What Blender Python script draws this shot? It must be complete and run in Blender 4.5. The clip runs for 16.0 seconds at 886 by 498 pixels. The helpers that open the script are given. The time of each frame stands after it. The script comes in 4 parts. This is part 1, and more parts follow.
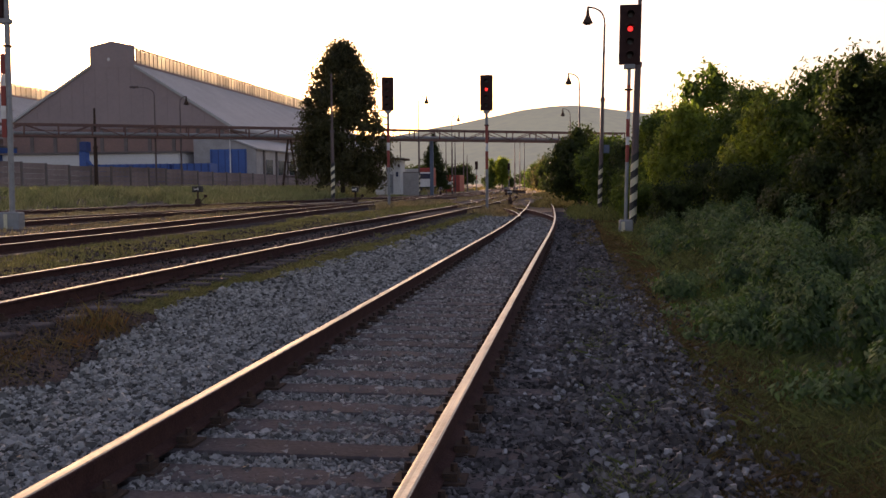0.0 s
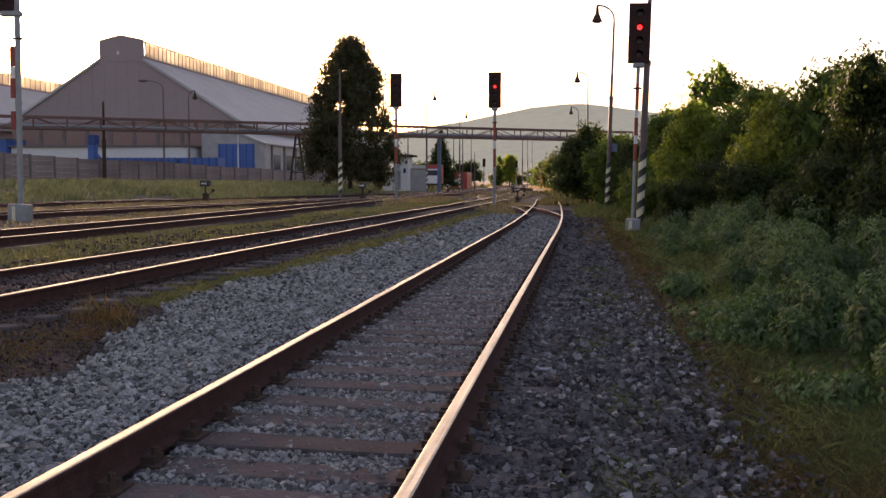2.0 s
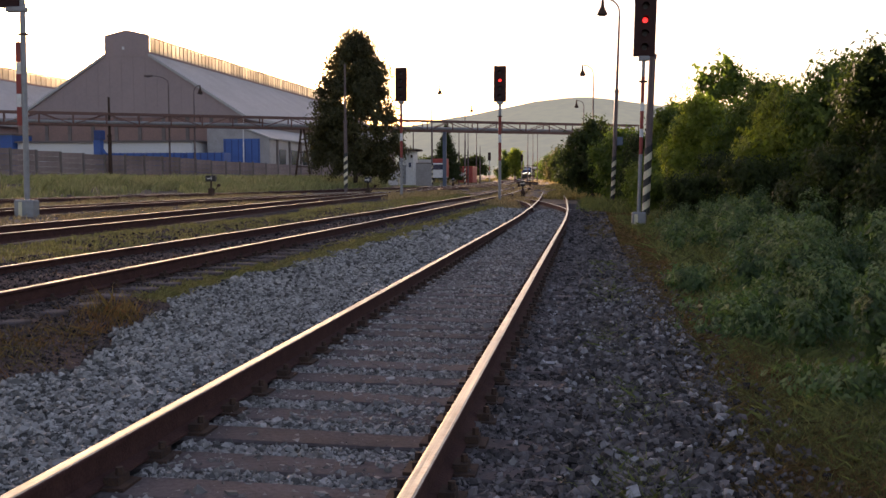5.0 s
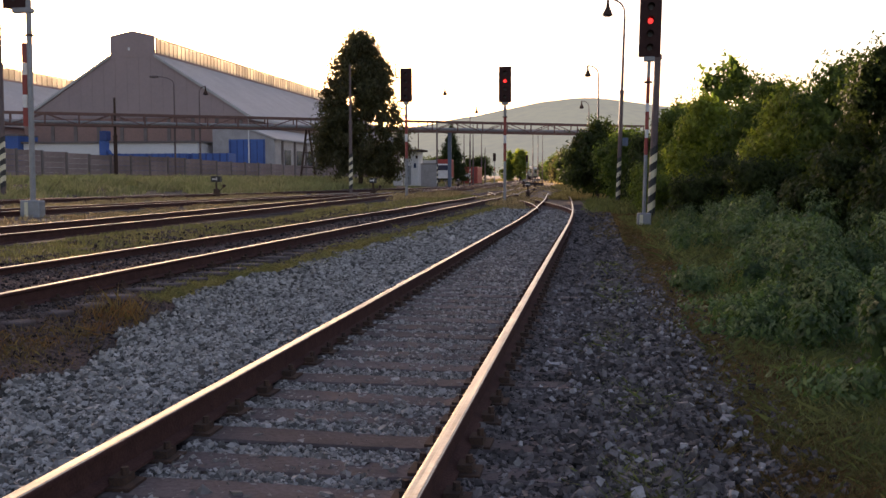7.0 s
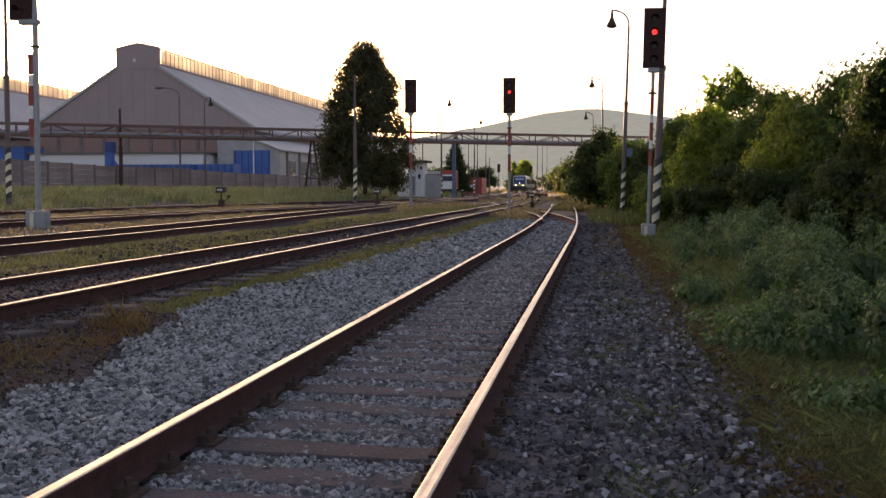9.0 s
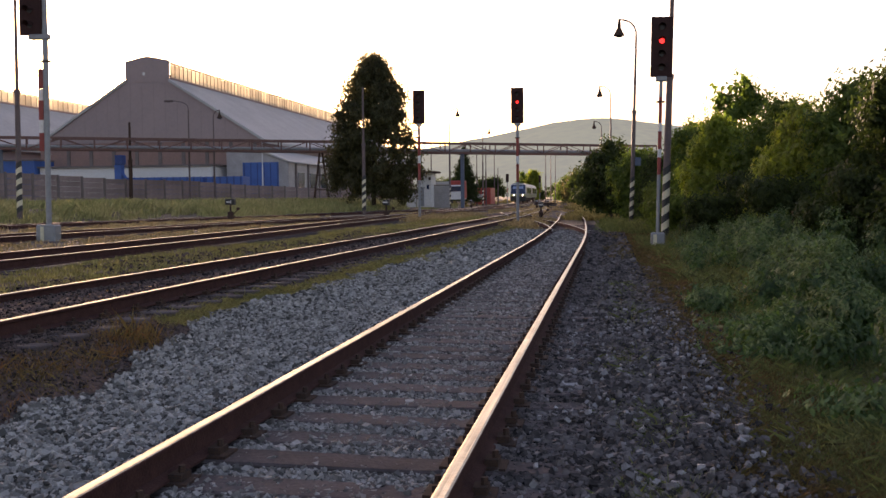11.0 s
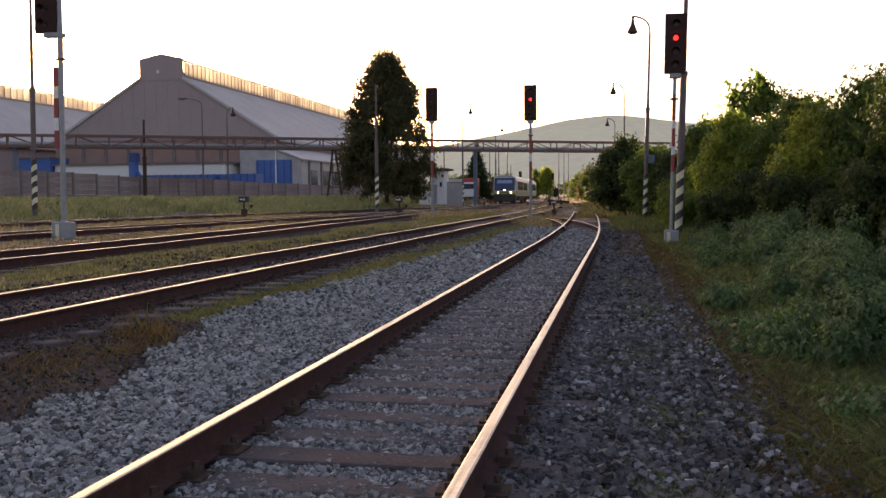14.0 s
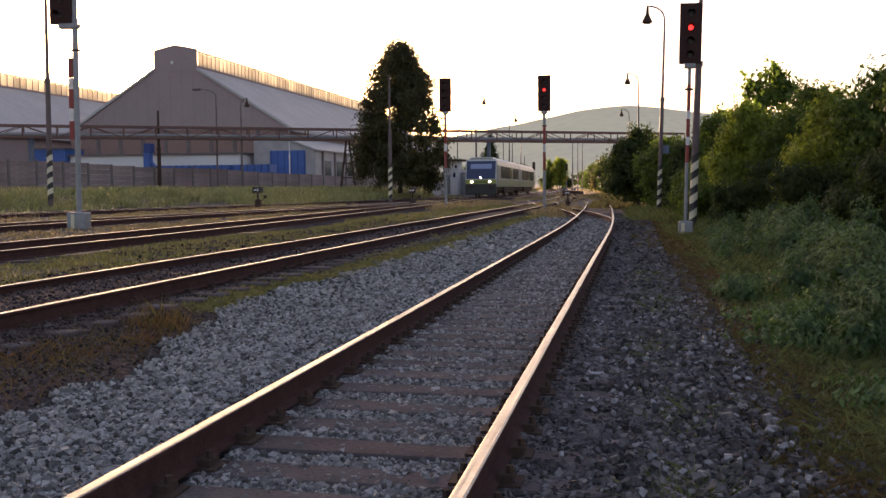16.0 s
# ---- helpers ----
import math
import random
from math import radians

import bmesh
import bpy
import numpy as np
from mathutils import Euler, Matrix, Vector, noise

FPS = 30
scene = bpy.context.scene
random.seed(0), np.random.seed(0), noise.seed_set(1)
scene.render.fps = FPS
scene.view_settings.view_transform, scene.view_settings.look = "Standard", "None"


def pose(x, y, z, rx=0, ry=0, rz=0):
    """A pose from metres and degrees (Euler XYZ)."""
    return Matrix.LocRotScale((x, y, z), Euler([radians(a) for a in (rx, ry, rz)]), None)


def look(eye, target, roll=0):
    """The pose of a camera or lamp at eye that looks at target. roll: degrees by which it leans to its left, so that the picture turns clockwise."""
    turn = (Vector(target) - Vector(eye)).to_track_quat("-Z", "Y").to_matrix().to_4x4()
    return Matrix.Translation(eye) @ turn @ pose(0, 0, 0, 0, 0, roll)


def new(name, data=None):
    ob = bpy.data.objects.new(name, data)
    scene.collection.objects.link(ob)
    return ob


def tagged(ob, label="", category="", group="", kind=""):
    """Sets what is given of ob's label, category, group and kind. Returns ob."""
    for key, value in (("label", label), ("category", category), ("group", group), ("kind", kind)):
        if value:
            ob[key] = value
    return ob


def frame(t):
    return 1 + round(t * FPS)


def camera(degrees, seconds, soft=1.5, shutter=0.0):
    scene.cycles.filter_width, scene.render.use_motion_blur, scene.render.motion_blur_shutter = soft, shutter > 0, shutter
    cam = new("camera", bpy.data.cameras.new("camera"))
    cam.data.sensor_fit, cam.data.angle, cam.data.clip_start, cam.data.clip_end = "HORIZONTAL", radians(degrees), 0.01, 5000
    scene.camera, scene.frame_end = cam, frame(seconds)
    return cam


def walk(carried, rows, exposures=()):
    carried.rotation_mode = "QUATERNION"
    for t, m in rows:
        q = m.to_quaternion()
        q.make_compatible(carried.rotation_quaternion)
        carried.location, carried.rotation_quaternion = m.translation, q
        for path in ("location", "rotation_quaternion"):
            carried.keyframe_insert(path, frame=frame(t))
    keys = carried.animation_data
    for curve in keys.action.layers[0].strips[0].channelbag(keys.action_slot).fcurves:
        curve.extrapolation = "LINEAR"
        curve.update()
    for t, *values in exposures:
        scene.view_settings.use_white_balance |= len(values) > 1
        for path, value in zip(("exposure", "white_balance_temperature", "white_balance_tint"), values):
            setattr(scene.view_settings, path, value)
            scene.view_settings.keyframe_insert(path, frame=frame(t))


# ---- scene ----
cam = camera(50.0, 16.0, soft=1.5)
walk(cam, [
    (0.0, pose(0, 0, 1.38, 86.25, 0.499, 7.967)),
    (0.5, pose(0, 0, 1.38, 86.158, 0.355, 7.965)),
    (1.0, pose(0, 0, 1.38, 85.936, 0.217, 8.102)),
    (1.5, pose(0, 0, 1.38, 85.995, 0.055, 8.119)),
    (2.0, pose(0, 0, 1.38, 86.065, -0.121, 8.407)),
    (2.5, pose(0, 0, 1.38, 85.982, -0.319, 8.793)),
    (3.0, pose(0, 0, 1.38, 85.611, -0.263, 8.847)),
    (3.5, pose(0, 0, 1.38, 85.441, -0.087, 8.88)),
    (4.0, pose(0, 0, 1.38, 85.51, -0.019, 8.661)),
    (6.5, pose(0, 0, 1.38, 85.882, 0.252, 8.893)),
    (7.0, pose(0, 0, 1.38, 85.752, 0.059, 9.032)),
    (7.5, pose(0, 0, 1.38, 85.808, -0.086, 9.054)),
    (8.0, pose(0, 0, 1.38, 85.952, -0.093, 9.034)),
    (8.5, pose(0, 0, 1.38, 86.149, -0.044, 9.003)),
    (9.0, pose(0, 0, 1.38, 86.402, 0.051, 9.296)),
    (11.5, pose(0, 0, 1.38, 87.059, 0.551, 9.869)),
    (12.0, pose(0, 0, 1.38, 86.99, 0.522, 9.96)),
    (12.5, pose(0, 0, 1.38, 86.961, 0.586, 9.867)),
    (13.0, pose(0, 0, 1.38, 86.958, 0.652, 9.939)),
    (13.5, pose(0, 0, 1.38, 86.913, 0.668, 10.41)),
    (14.0, pose(0, 0, 1.38, 86.884, 0.507, 10.593)),
    (14.5, pose(0, 0, 1.38, 86.999, 0.39, 10.667)),
    (15.0, pose(0, 0, 1.38, 86.954, 0.404, 10.982)),
    (15.5, pose(0, 0, 1.38, 86.696, 0.432, 11.353)),
    (16.0, pose(0, 0, 1.38, 86.329, 0.484, 11.4)),
], exposures=[(0, 1.25, 8250, 43), (1, 1.36, 8200, 42), (2, 1.64, 8150, 41), (4, 1.64, 8050, 39), (16, 1.69, 8050, 39)])

# ---- light: low evening sun behind the storage hall ----
SUN_AZ, SUN_EL = -26.5, 7.0
world = bpy.data.worlds.new("world")
scene.world = world
world.use_nodes = True
wn = world.node_tree.nodes
sky = wn.new("ShaderNodeTexSky")
sky.sky_type, sky.sun_disc = "NISHITA", False
sky.sun_elevation, sky.sun_rotation = radians(SUN_EL), radians(SUN_AZ)
sky.air_density, sky.dust_density, sky.ozone_density = 1.0, 2.0, 2.0
wn["Background"].inputs["Strength"].default_value = 0.14
world.node_tree.links.new(sky.outputs[0], wn["Background"].inputs[0])
sun = new("sun", bpy.data.lights.new("sun", "SUN"))
sun.data.energy, sun.data.angle, sun.data.color = 5.0, radians(0.6), (1.0, 0.87, 0.66)
sun.matrix_world = look((-44.6, 89.5, 12), (0, 0, 12 - 100 * math.tan(radians(SUN_EL))))


# ---- materials ----
def mat(name, color, rough=0.8, metal=0.0, color2=None, scale=6.0, bump=0.0, bscale=40.0, per="", spread=0.25, spec=0.5, glow=0.0, thin=False):
    """Procedural surface: two colours mixed by noise at two scales, an optional shift per object or island, relief."""
    m = bpy.data.materials.new(name)
    m.use_nodes = True
    nt = m.node_tree
    n, l = nt.nodes, nt.links
    b = n["Principled BSDF"]
    b.inputs["Roughness"].default_value, b.inputs["Metallic"].default_value = rough, metal
    b.inputs["Specular IOR Level"].default_value = spec if rough < 0.8 else min(spec, 0.12)
    co = n.new("ShaderNodeTexCoord")
    c2 = color2 or tuple(c * 0.65 for c in color)
    n1, n2 = n.new("ShaderNodeTexNoise"), n.new("ShaderNodeTexNoise")
    n1.inputs["Scale"].default_value, n2.inputs["Scale"].default_value = scale, scale * 9
    n1.inputs["Detail"].default_value, n2.inputs["Detail"].default_value = 4, 3
    src = n.new("ShaderNodeNewGeometry").outputs["Position"] if per != "object" else co.outputs["Object"]
    l.new(src, n1.inputs["Vector"]), l.new(src, n2.inputs["Vector"])
    add = n.new("ShaderNodeMath")
    add.operation = "ADD"
    l.new(n1.outputs[0], add.inputs[0]), l.new(n2.outputs[0], add.inputs[1])
    mr = n.new("ShaderNodeMapRange")
    mr.inputs[1].default_value, mr.inputs[2].default_value = 0.75, 1.25
    l.new(add.outputs[0], mr.inputs[0])
    mix = n.new("ShaderNodeMix")
    mix.data_type = "RGBA"
    mix.inputs[6].default_value, mix.inputs[7].default_value = (*color, 1), (*c2, 1)
    l.new(mr.outputs[0], mix.inputs[0])
    out = mix.outputs[2]
    if per:
        hs = n.new("ShaderNodeHueSaturation")
        rnd = n.new("ShaderNodeObjectInfo").outputs["Random"] if per == "object" else n.new("ShaderNodeNewGeometry").outputs["Random Per Island"]
        r2 = n.new("ShaderNodeMapRange")
        r2.inputs[3].default_value, r2.inputs[4].default_value = 1 - spread, 1 + spread
        l.new(rnd, r2.inputs[0])
        l.new(r2.outputs[0], hs.inputs["Value"])
        l.new(out, hs.inputs["Color"])
        out = hs.outputs[0]
    l.new(out, b.inputs["Base Color"])
    if bump:
        bp = n.new("ShaderNodeBump")
        bp.inputs["Strength"].default_value = bump
        bp.inputs["Distance"].default_value = 0.02
        n3 = n.new("ShaderNodeTexNoise")
        n3.inputs["Scale"].default_value, n3.inputs["Detail"].default_value = bscale, 5
        l.new(src, n3.inputs["Vector"])
        l.new(n3.outputs[0], bp.inputs["Height"])
        l.new(bp.outputs[0], b.inputs["Normal"])
    if glow:
        b.inputs["Emission Color"].default_value = (*color, 1)
        b.inputs["Emission Strength"].default_value = glow
    if thin:
        tr = n.new("ShaderNodeBsdfTranslucent")
        gain = n.new("ShaderNodeMix")
        gain.data_type, gain.blend_type = "RGBA", "MULTIPLY"
        gain.inputs[0].default_value, gain.inputs[7].default_value = 1.0, (*((1, 1, 1) if thin is True else thin), 1)
        l.new(out, gain.inputs[6])
        l.new(gain.outputs[2], tr.inputs["Color"])
        ms = n.new("ShaderNodeMixShader")
        ms.inputs[0].default_value = 0.5
        l.new(b.outputs[0], ms.inputs[1]), l.new(tr.outputs[0], ms.inputs[2])
        l.new(ms.outputs[0], n["Material Output"].inputs["Surface"])
    return m


M = {}
M["ground"] = mat("ground_soil", (0.085, 0.062, 0.053), 0.95, color2=(0.24, 0.185, 0.135), scale=0.7, bump=0.8, bscale=14)
M["soil_dark"] = mat("dark_soil", (0.058, 0.037, 0.034), 0.95, color2=(0.105, 0.07, 0.062), scale=1.6, bump=0.9, bscale=22)
# darker than the stones: the shade in their gaps put into the bed's colour
M["gravel"] = mat("gap_shade_gravel", (0.045, 0.04, 0.04), 0.95, color2=(0.085, 0.078, 0.078), scale=9, bump=1.0, bscale=28)
M["stone"] = mat("ballast_stone", (0.185, 0.177, 0.162), 0.9, color2=(0.3, 0.282, 0.258), scale=3, per="island", spread=0.8)
M["stone_mid"] = mat("ballast_stone_used", (0.175, 0.165, 0.152), 0.9, color2=(0.275, 0.256, 0.236), scale=3, per="island", spread=0.65)
M["stone_dark"] = mat("ballast_stone_dirty", (0.062, 0.053, 0.05), 0.95, color2=(0.14, 0.124, 0.12), scale=3, per="island", spread=0.7)
M["stone_pale"] = mat("pale_stone", (0.3, 0.285, 0.28), 0.85, color2=(0.2, 0.19, 0.19), scale=5, per="island", spread=0.3)
M["stone_soil"] = mat("soil_stone", (0.06, 0.044, 0.04), 0.95, color2=(0.1, 0.077, 0.07), scale=4, per="island", spread=0.8)
M["rail_top"] = mat("worn_rail_steel", (0.27, 0.295, 0.28), 0.38, 1.0, color2=(0.18, 0.18, 0.16), scale=5)
rt = M["rail_top"].node_tree
streak, grain = rt.nodes.new("ShaderNodeTexNoise"), rt.nodes.new("ShaderNodeMapping")
grain.inputs["Scale"].default_value = (160, 1.2, 40)
streak.inputs["Scale"].default_value, streak.inputs["Detail"].default_value = 1.0, 4
wear = rt.nodes.new("ShaderNodeMapRange")
wear.inputs[1].default_value, wear.inputs[2].default_value, wear.inputs[3].default_value, wear.inputs[4].default_value = 0.35, 0.7, 0.3, 0.58
rt.links.new(rt.nodes["Texture Coordinate"].outputs["Object"], grain.inputs[0])
rt.links.new(grain.outputs[0], streak.inputs["Vector"])
rt.links.new(streak.outputs[0], wear.inputs[0])
rt.links.new(wear.outputs[0], rt.nodes["Principled BSDF"].inputs["Roughness"])
M["rail_side"] = mat("rusty_rail", (0.058, 0.026, 0.023), 0.95, 0.0, color2=(0.092, 0.042, 0.035), spec=0.2, scale=9, bump=0.3, bscale=60)
M["sleeper"] = mat("sleeper_wood", (0.125, 0.102, 0.1), 1.0, color2=(0.083, 0.066, 0.064), spec=0.15, scale=4, bump=0.5, bscale=30, per="object", spread=0.2)
M["iron"] = mat("dark_iron", (0.045, 0.032, 0.028), 0.9, 0.0, color2=(0.09, 0.05, 0.035), scale=12)
M["galv"] = mat("galvanised_paint", (0.28, 0.29, 0.3), 0.55, 0.3, color2=(0.21, 0.215, 0.22), scale=5)
M["white"] = mat("white_paint", (0.72, 0.70, 0.68), 0.6, color2=(0.55, 0.53, 0.5), scale=6)
M["red"] = mat("red_paint", (0.33, 0.045, 0.035), 0.6, color2=(0.22, 0.04, 0.03), scale=6)
M["black"] = mat("black_paint", (0.02, 0.02, 0.02), 0.6, color2=(0.035, 0.033, 0.03), scale=6)
M["yellow"] = mat("pale_yellow_paint", (0.7, 0.62, 0.42), 0.6, color2=(0.55, 0.5, 0.36), scale=6)
M["pole"] = mat("dark_pole_steel", (0.11, 0.08, 0.08), 0.7, 0.2, color2=(0.16, 0.11, 0.1), scale=6)
M["red_lamp"] = mat("red_signal_lamp", (1.0, 0.035, 0.03), 0.3, glow=0.8)
M["lens"] = mat("dark_lens", (0.02, 0.018, 0.02), 0.45)
M["bark"] = mat("bark", (0.08, 0.06, 0.045), 0.95, bump=0.6, bscale=25)
M["leaf_dark"] = mat("leaf_dark", (0.036, 0.054, 0.02), 0.6, color2=(0.052, 0.075, 0.024), scale=0.5, per="island", spread=0.32, spec=0.15, thin=(1.0, 1.05, 0.6))
M["leaf_tree"] = mat("leaf_brownish", (0.08, 0.076, 0.042), 0.7, color2=(0.085, 0.09, 0.042), scale=0.4, per="island", spread=0.32, spec=0.15, thin=(1.3, 1.15, 0.8))
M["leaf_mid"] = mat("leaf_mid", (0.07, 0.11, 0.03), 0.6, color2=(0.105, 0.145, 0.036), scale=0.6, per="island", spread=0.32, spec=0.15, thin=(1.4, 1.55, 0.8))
M["weed"] = mat("weed_leaf", (0.036, 0.08, 0.036), 0.65, color2=(0.115, 0.185, 0.06), scale=2.6, per="island", spread=0.3, thin=(0.8, 1.0, 0.5))
# paler copy of the weed leaf: light on the heaps' tops put into colour
M["weed_toplit"] = mat("weed_tip_toplit", (0.12, 0.2, 0.08), 0.65, color2=(0.17, 0.23, 0.09), scale=2.2, per="island", spread=0.3, thin=(0.7, 0.8, 0.5))
M["grass"] = mat("grass_blade", (0.2, 0.205, 0.07), 0.75, color2=(0.3, 0.25, 0.09), scale=0.8, per="island", spread=0.4, thin=True)
M["grass_green"] = mat("fresh_grass_blade", (0.11, 0.15, 0.045), 0.75, color2=(0.17, 0.18, 0.055), scale=0.9, per="island", spread=0.45, thin=True)
M["grass_dry"] = mat("dry_grass_blade", (0.34, 0.25, 0.12), 0.8, color2=(0.42, 0.32, 0.17), scale=0.8, per="island", spread=0.4, thin=True)
M["grass_far"] = mat("sunlit_meadow", (0.26, 0.22, 0.08), 0.9, color2=(0.34, 0.27, 0.11), scale=0.25, per="island", spread=0.3, thin=True)
M["grass_bank"] = mat("bank_grass", (0.25, 0.275, 0.11), 0.85, color2=(0.38, 0.34, 0.17), scale=0.3, per="island", spread=0.35, thin=True)
M["grass_moss"] = mat("mossy_grass", (0.12, 0.12, 0.042), 0.85, color2=(0.175, 0.1, 0.048), scale=1.2, per="island", spread=0.4, thin=True)
M["grass_rust"] = mat("rusty_weed", (0.22, 0.1, 0.04), 0.85, color2=(0.19, 0.16, 0.06), scale=1.5, per="island", spread=0.4, thin=True)
# yellow-green leaf with low sunlight put into its colour
M["leaf_sunlit"] = mat("leaf_sunlit", (0.14, 0.18, 0.035), 0.6, color2=(0.19, 0.215, 0.045), scale=0.6, per="island", spread=0.32, spec=0.15, thin=(1.7, 1.85, 0.8))
M["hall_wall"] = mat("brown_sheeting", (0.31, 0.24, 0.235), 0.85, color2=(0.35, 0.265, 0.255), scale=0.3)
M["hall_roof"] = mat("grey_roofing", (0.45, 0.44, 0.42), 0.8, color2=(0.38, 0.37, 0.355), scale=0.2)
M["brick"] = mat("brown_brick", (0.32, 0.19, 0.16), 0.9, color2=(0.25, 0.16, 0.14), scale=0.6)
M["concrete"] = mat("concrete", (0.4, 0.37, 0.36), 0.9, color2=(0.3, 0.28, 0.27), scale=0.8)
M["fence"] = mat("fence_concrete", (0.32, 0.235, 0.215), 0.9, color2=(0.23, 0.17, 0.155), scale=0.7, per="object", spread=0.15)
M["pane"] = mat("frosted_pane", (0.8, 0.75, 0.6), 0.6, color2=(0.62, 0.57, 0.44), scale=0.5, per="object", spread=0.35, thin=True)
pn = M["pane"].node_tree
clear, half_clear = pn.nodes.new("ShaderNodeBsdfTransparent"), pn.nodes.new("ShaderNodeMixShader")
half_clear.inputs[0].default_value = 0.12
pn.links.new(pn.nodes["Mix Shader"].outputs[0], half_clear.inputs[1])
pn.links.new(clear.outputs[0], half_clear.inputs[2])
pn.links.new(half_clear.outputs[0], pn.nodes["Material Output"].inputs["Surface"])
M["train_side"] = mat("train_olive_grey", (0.24, 0.25, 0.14), 0.45)
M["hall_seam"] = mat("dark_seam", (0.285, 0.22, 0.215), 0.85, color2=(0.325, 0.247, 0.238), scale=0.5)
M["concrete_dark"] = mat("dark_concrete", (0.2, 0.165, 0.155), 0.9, color2=(0.15, 0.12, 0.11), scale=0.8)
M["plaster"] = mat("pale_plaster", (0.5, 0.46, 0.43), 0.9, color2=(0.4, 0.36, 0.33), scale=0.8)
M["blue_dark"] = mat("dark_blue_paint", (0.02, 0.06, 0.2), 0.6)
M["blue_grey"] = mat("blue_grey_paint", (0.1, 0.14, 0.2), 0.6)
M["bridge"] = mat("rusty_bridge_steel", (0.15, 0.085, 0.075), 0.85, 0.0, color2=(0.2, 0.115, 0.095), scale=1.5)
M["signal_black"] = mat("signal_black", (0.04, 0.02, 0.019), 0.85, color2=(0.055, 0.027, 0.025), scale=5)
M["red_bright"] = mat("bright_red_paint", (0.5, 0.06, 0.04), 0.5)
M["train_roof"] = mat("train_roof", (0.5, 0.5, 0.46), 0.45, color2=(0.42, 0.42, 0.39), scale=1)
M["train_green_dark"] = mat("train_olive", (0.16, 0.2, 0.05), 0.5)
M["blind"] = mat("sun_blind", (0.25, 0.33, 0.5), 0.6)
M["blue"] = mat("blue_paint", (0.03, 0.12, 0.36), 0.6, color2=(0.03, 0.09, 0.26), scale=0.8)
# aerial haze put into the hill's pale colour, with a glow of its own
M["hill"] = mat("far_hill_haze", (0.165, 0.195, 0.165), 1.0, color2=(0.225, 0.25, 0.18), scale=0.006, glow=0.42)
M["train_green"] = mat("train_lime", (0.24, 0.26, 0.06), 0.4, color2=(0.21, 0.23, 0.06), scale=1)
M["train_grey"] = mat("train_grey", (0.3, 0.3, 0.27), 0.4)
M["train_glass"] = mat("train_glass", (0.025, 0.04, 0.09), 0.12)
M["head_light"] = mat("head_light", (1.0, 0.97, 0.9), 0.3, glow=5.0)


# ---- builders ----
def obj(name, bm, material, parent=None, label=""):
    me = bpy.data.meshes.new(name)
    bm.to_mesh(me)
    bm.free()
    for mm in (material if isinstance(material, (list, tuple)) else [material]):
        me.materials.append(mm)
    o = new(name, me)
    if parent:
        o.parent = parent
    if label:
        o["label"] = label
    return o


part = obj


def soup(name, verts, faces, material, parent=None):
    """One mesh from arrays of corners and faces."""
    me = bpy.data.meshes.new(name)
    me.from_pydata(verts.tolist() if hasattr(verts, "tolist") else verts, [], faces.tolist() if hasattr(faces, "tolist") else faces)
    me.materials.append(material)
    o = new(name, me)
    if parent:
        o.parent = parent
    return o


def empty(name, m=None):
    e = new(name)
    if m is not None:
        e.matrix_world = m
    return e


def box(bm, x0, x1, y0, y1, z0, z1, bevel=0.0, slot=0):
    r = bmesh.ops.create_cube(bm, size=1)
    for v in r["verts"]:
        v.co = Vector((x0 + (v.co.x + 0.5) * (x1 - x0), y0 + (v.co.y + 0.5) * (y1 - y0), z0 + (v.co.z + 0.5) * (z1 - z0)))
    fs = {f for v in r["verts"] for f in v.link_faces}
    if bevel:
        es = list({e for f in fs for e in f.edges})
        rb = bmesh.ops.bevel(bm, geom=es, offset=bevel, segments=1, affect="EDGES")
        fs = set(rb["faces"]) | {f for f in fs if f.is_valid}
    for f in fs:
        f.material_index = slot
    return bm


def B(*a, **k):
    return box(bmesh.new(), *a, **k)


def cyl(bm, p0, p1, r0, r1=None, seg=12, caps=True):
    p0, p1 = Vector(p0), Vector(p1)
    d = p1 - p0
    m = Matrix.Translation((p0 + p1) / 2) @ d.to_track_quat("Z", "Y").to_matrix().to_4x4()
    bmesh.ops.create_cone(bm, cap_ends=caps, segments=seg, radius1=r0, radius2=r0 if r1 is None else r1, depth=d.length, matrix=m)
    return bm


def C(*a, **k):
    return cyl(bmesh.new(), *a, **k)


def prism(bm, outline, y0, y1):
    """An outline in x and z drawn out from y0 to y1."""
    a = [bm.verts.new((x, y0, z)) for x, z in outline]
    b = [bm.verts.new((x, y1, z)) for x, z in outline]
    bm.faces.new(a), bm.faces.new(b[::-1])
    for i in range(len(a)):
        j = (i + 1) % len(a)
        bm.faces.new((a[j], a[i], b[i], b[j]))
    bmesh.ops.recalc_face_normals(bm, faces=bm.faces)
    return bm


def ramp(x, pts):
    return float(np.interp(x, [p[0] for p in pts], [p[1] for p in pts]))



# ---- plan ----
LEVEL_X = [-30, -12, -9, -4.8, -4.3, -3.6, 0.6, 1.6, 3.0, 6]
LEVEL_Z = [0.33, 0.33, 0.31, 0.19, 0.1, -0.03, -0.05, -0.12, -0.05, 0.2]
T5_Y, T5_X = [0, 38, 54, 75, 95, 130, 400], [-25, -24.7, -22.0, -18.5, -18.0, -21, -24]


def gzv(x, y):
    """The height of the ground: level by level across the tracks, a grass bank beyond the last one, rising slowly far off."""
    x, y = np.asarray(x, float), np.asarray(y, float)
    z = np.interp(x, LEVEL_X, LEVEL_Z)
    d = np.interp(y, T5_Y, T5_X) - 1.8 - x
    z = z + 0.75 * np.clip(d / 7.0, 0, 1) + np.clip(y - 145, 0, 300) * 0.0045
    return z + 0.03 * np.sin(x * 1.3 + y * 0.4) * np.clip((-3.6 - x) / 2, 0, 1)


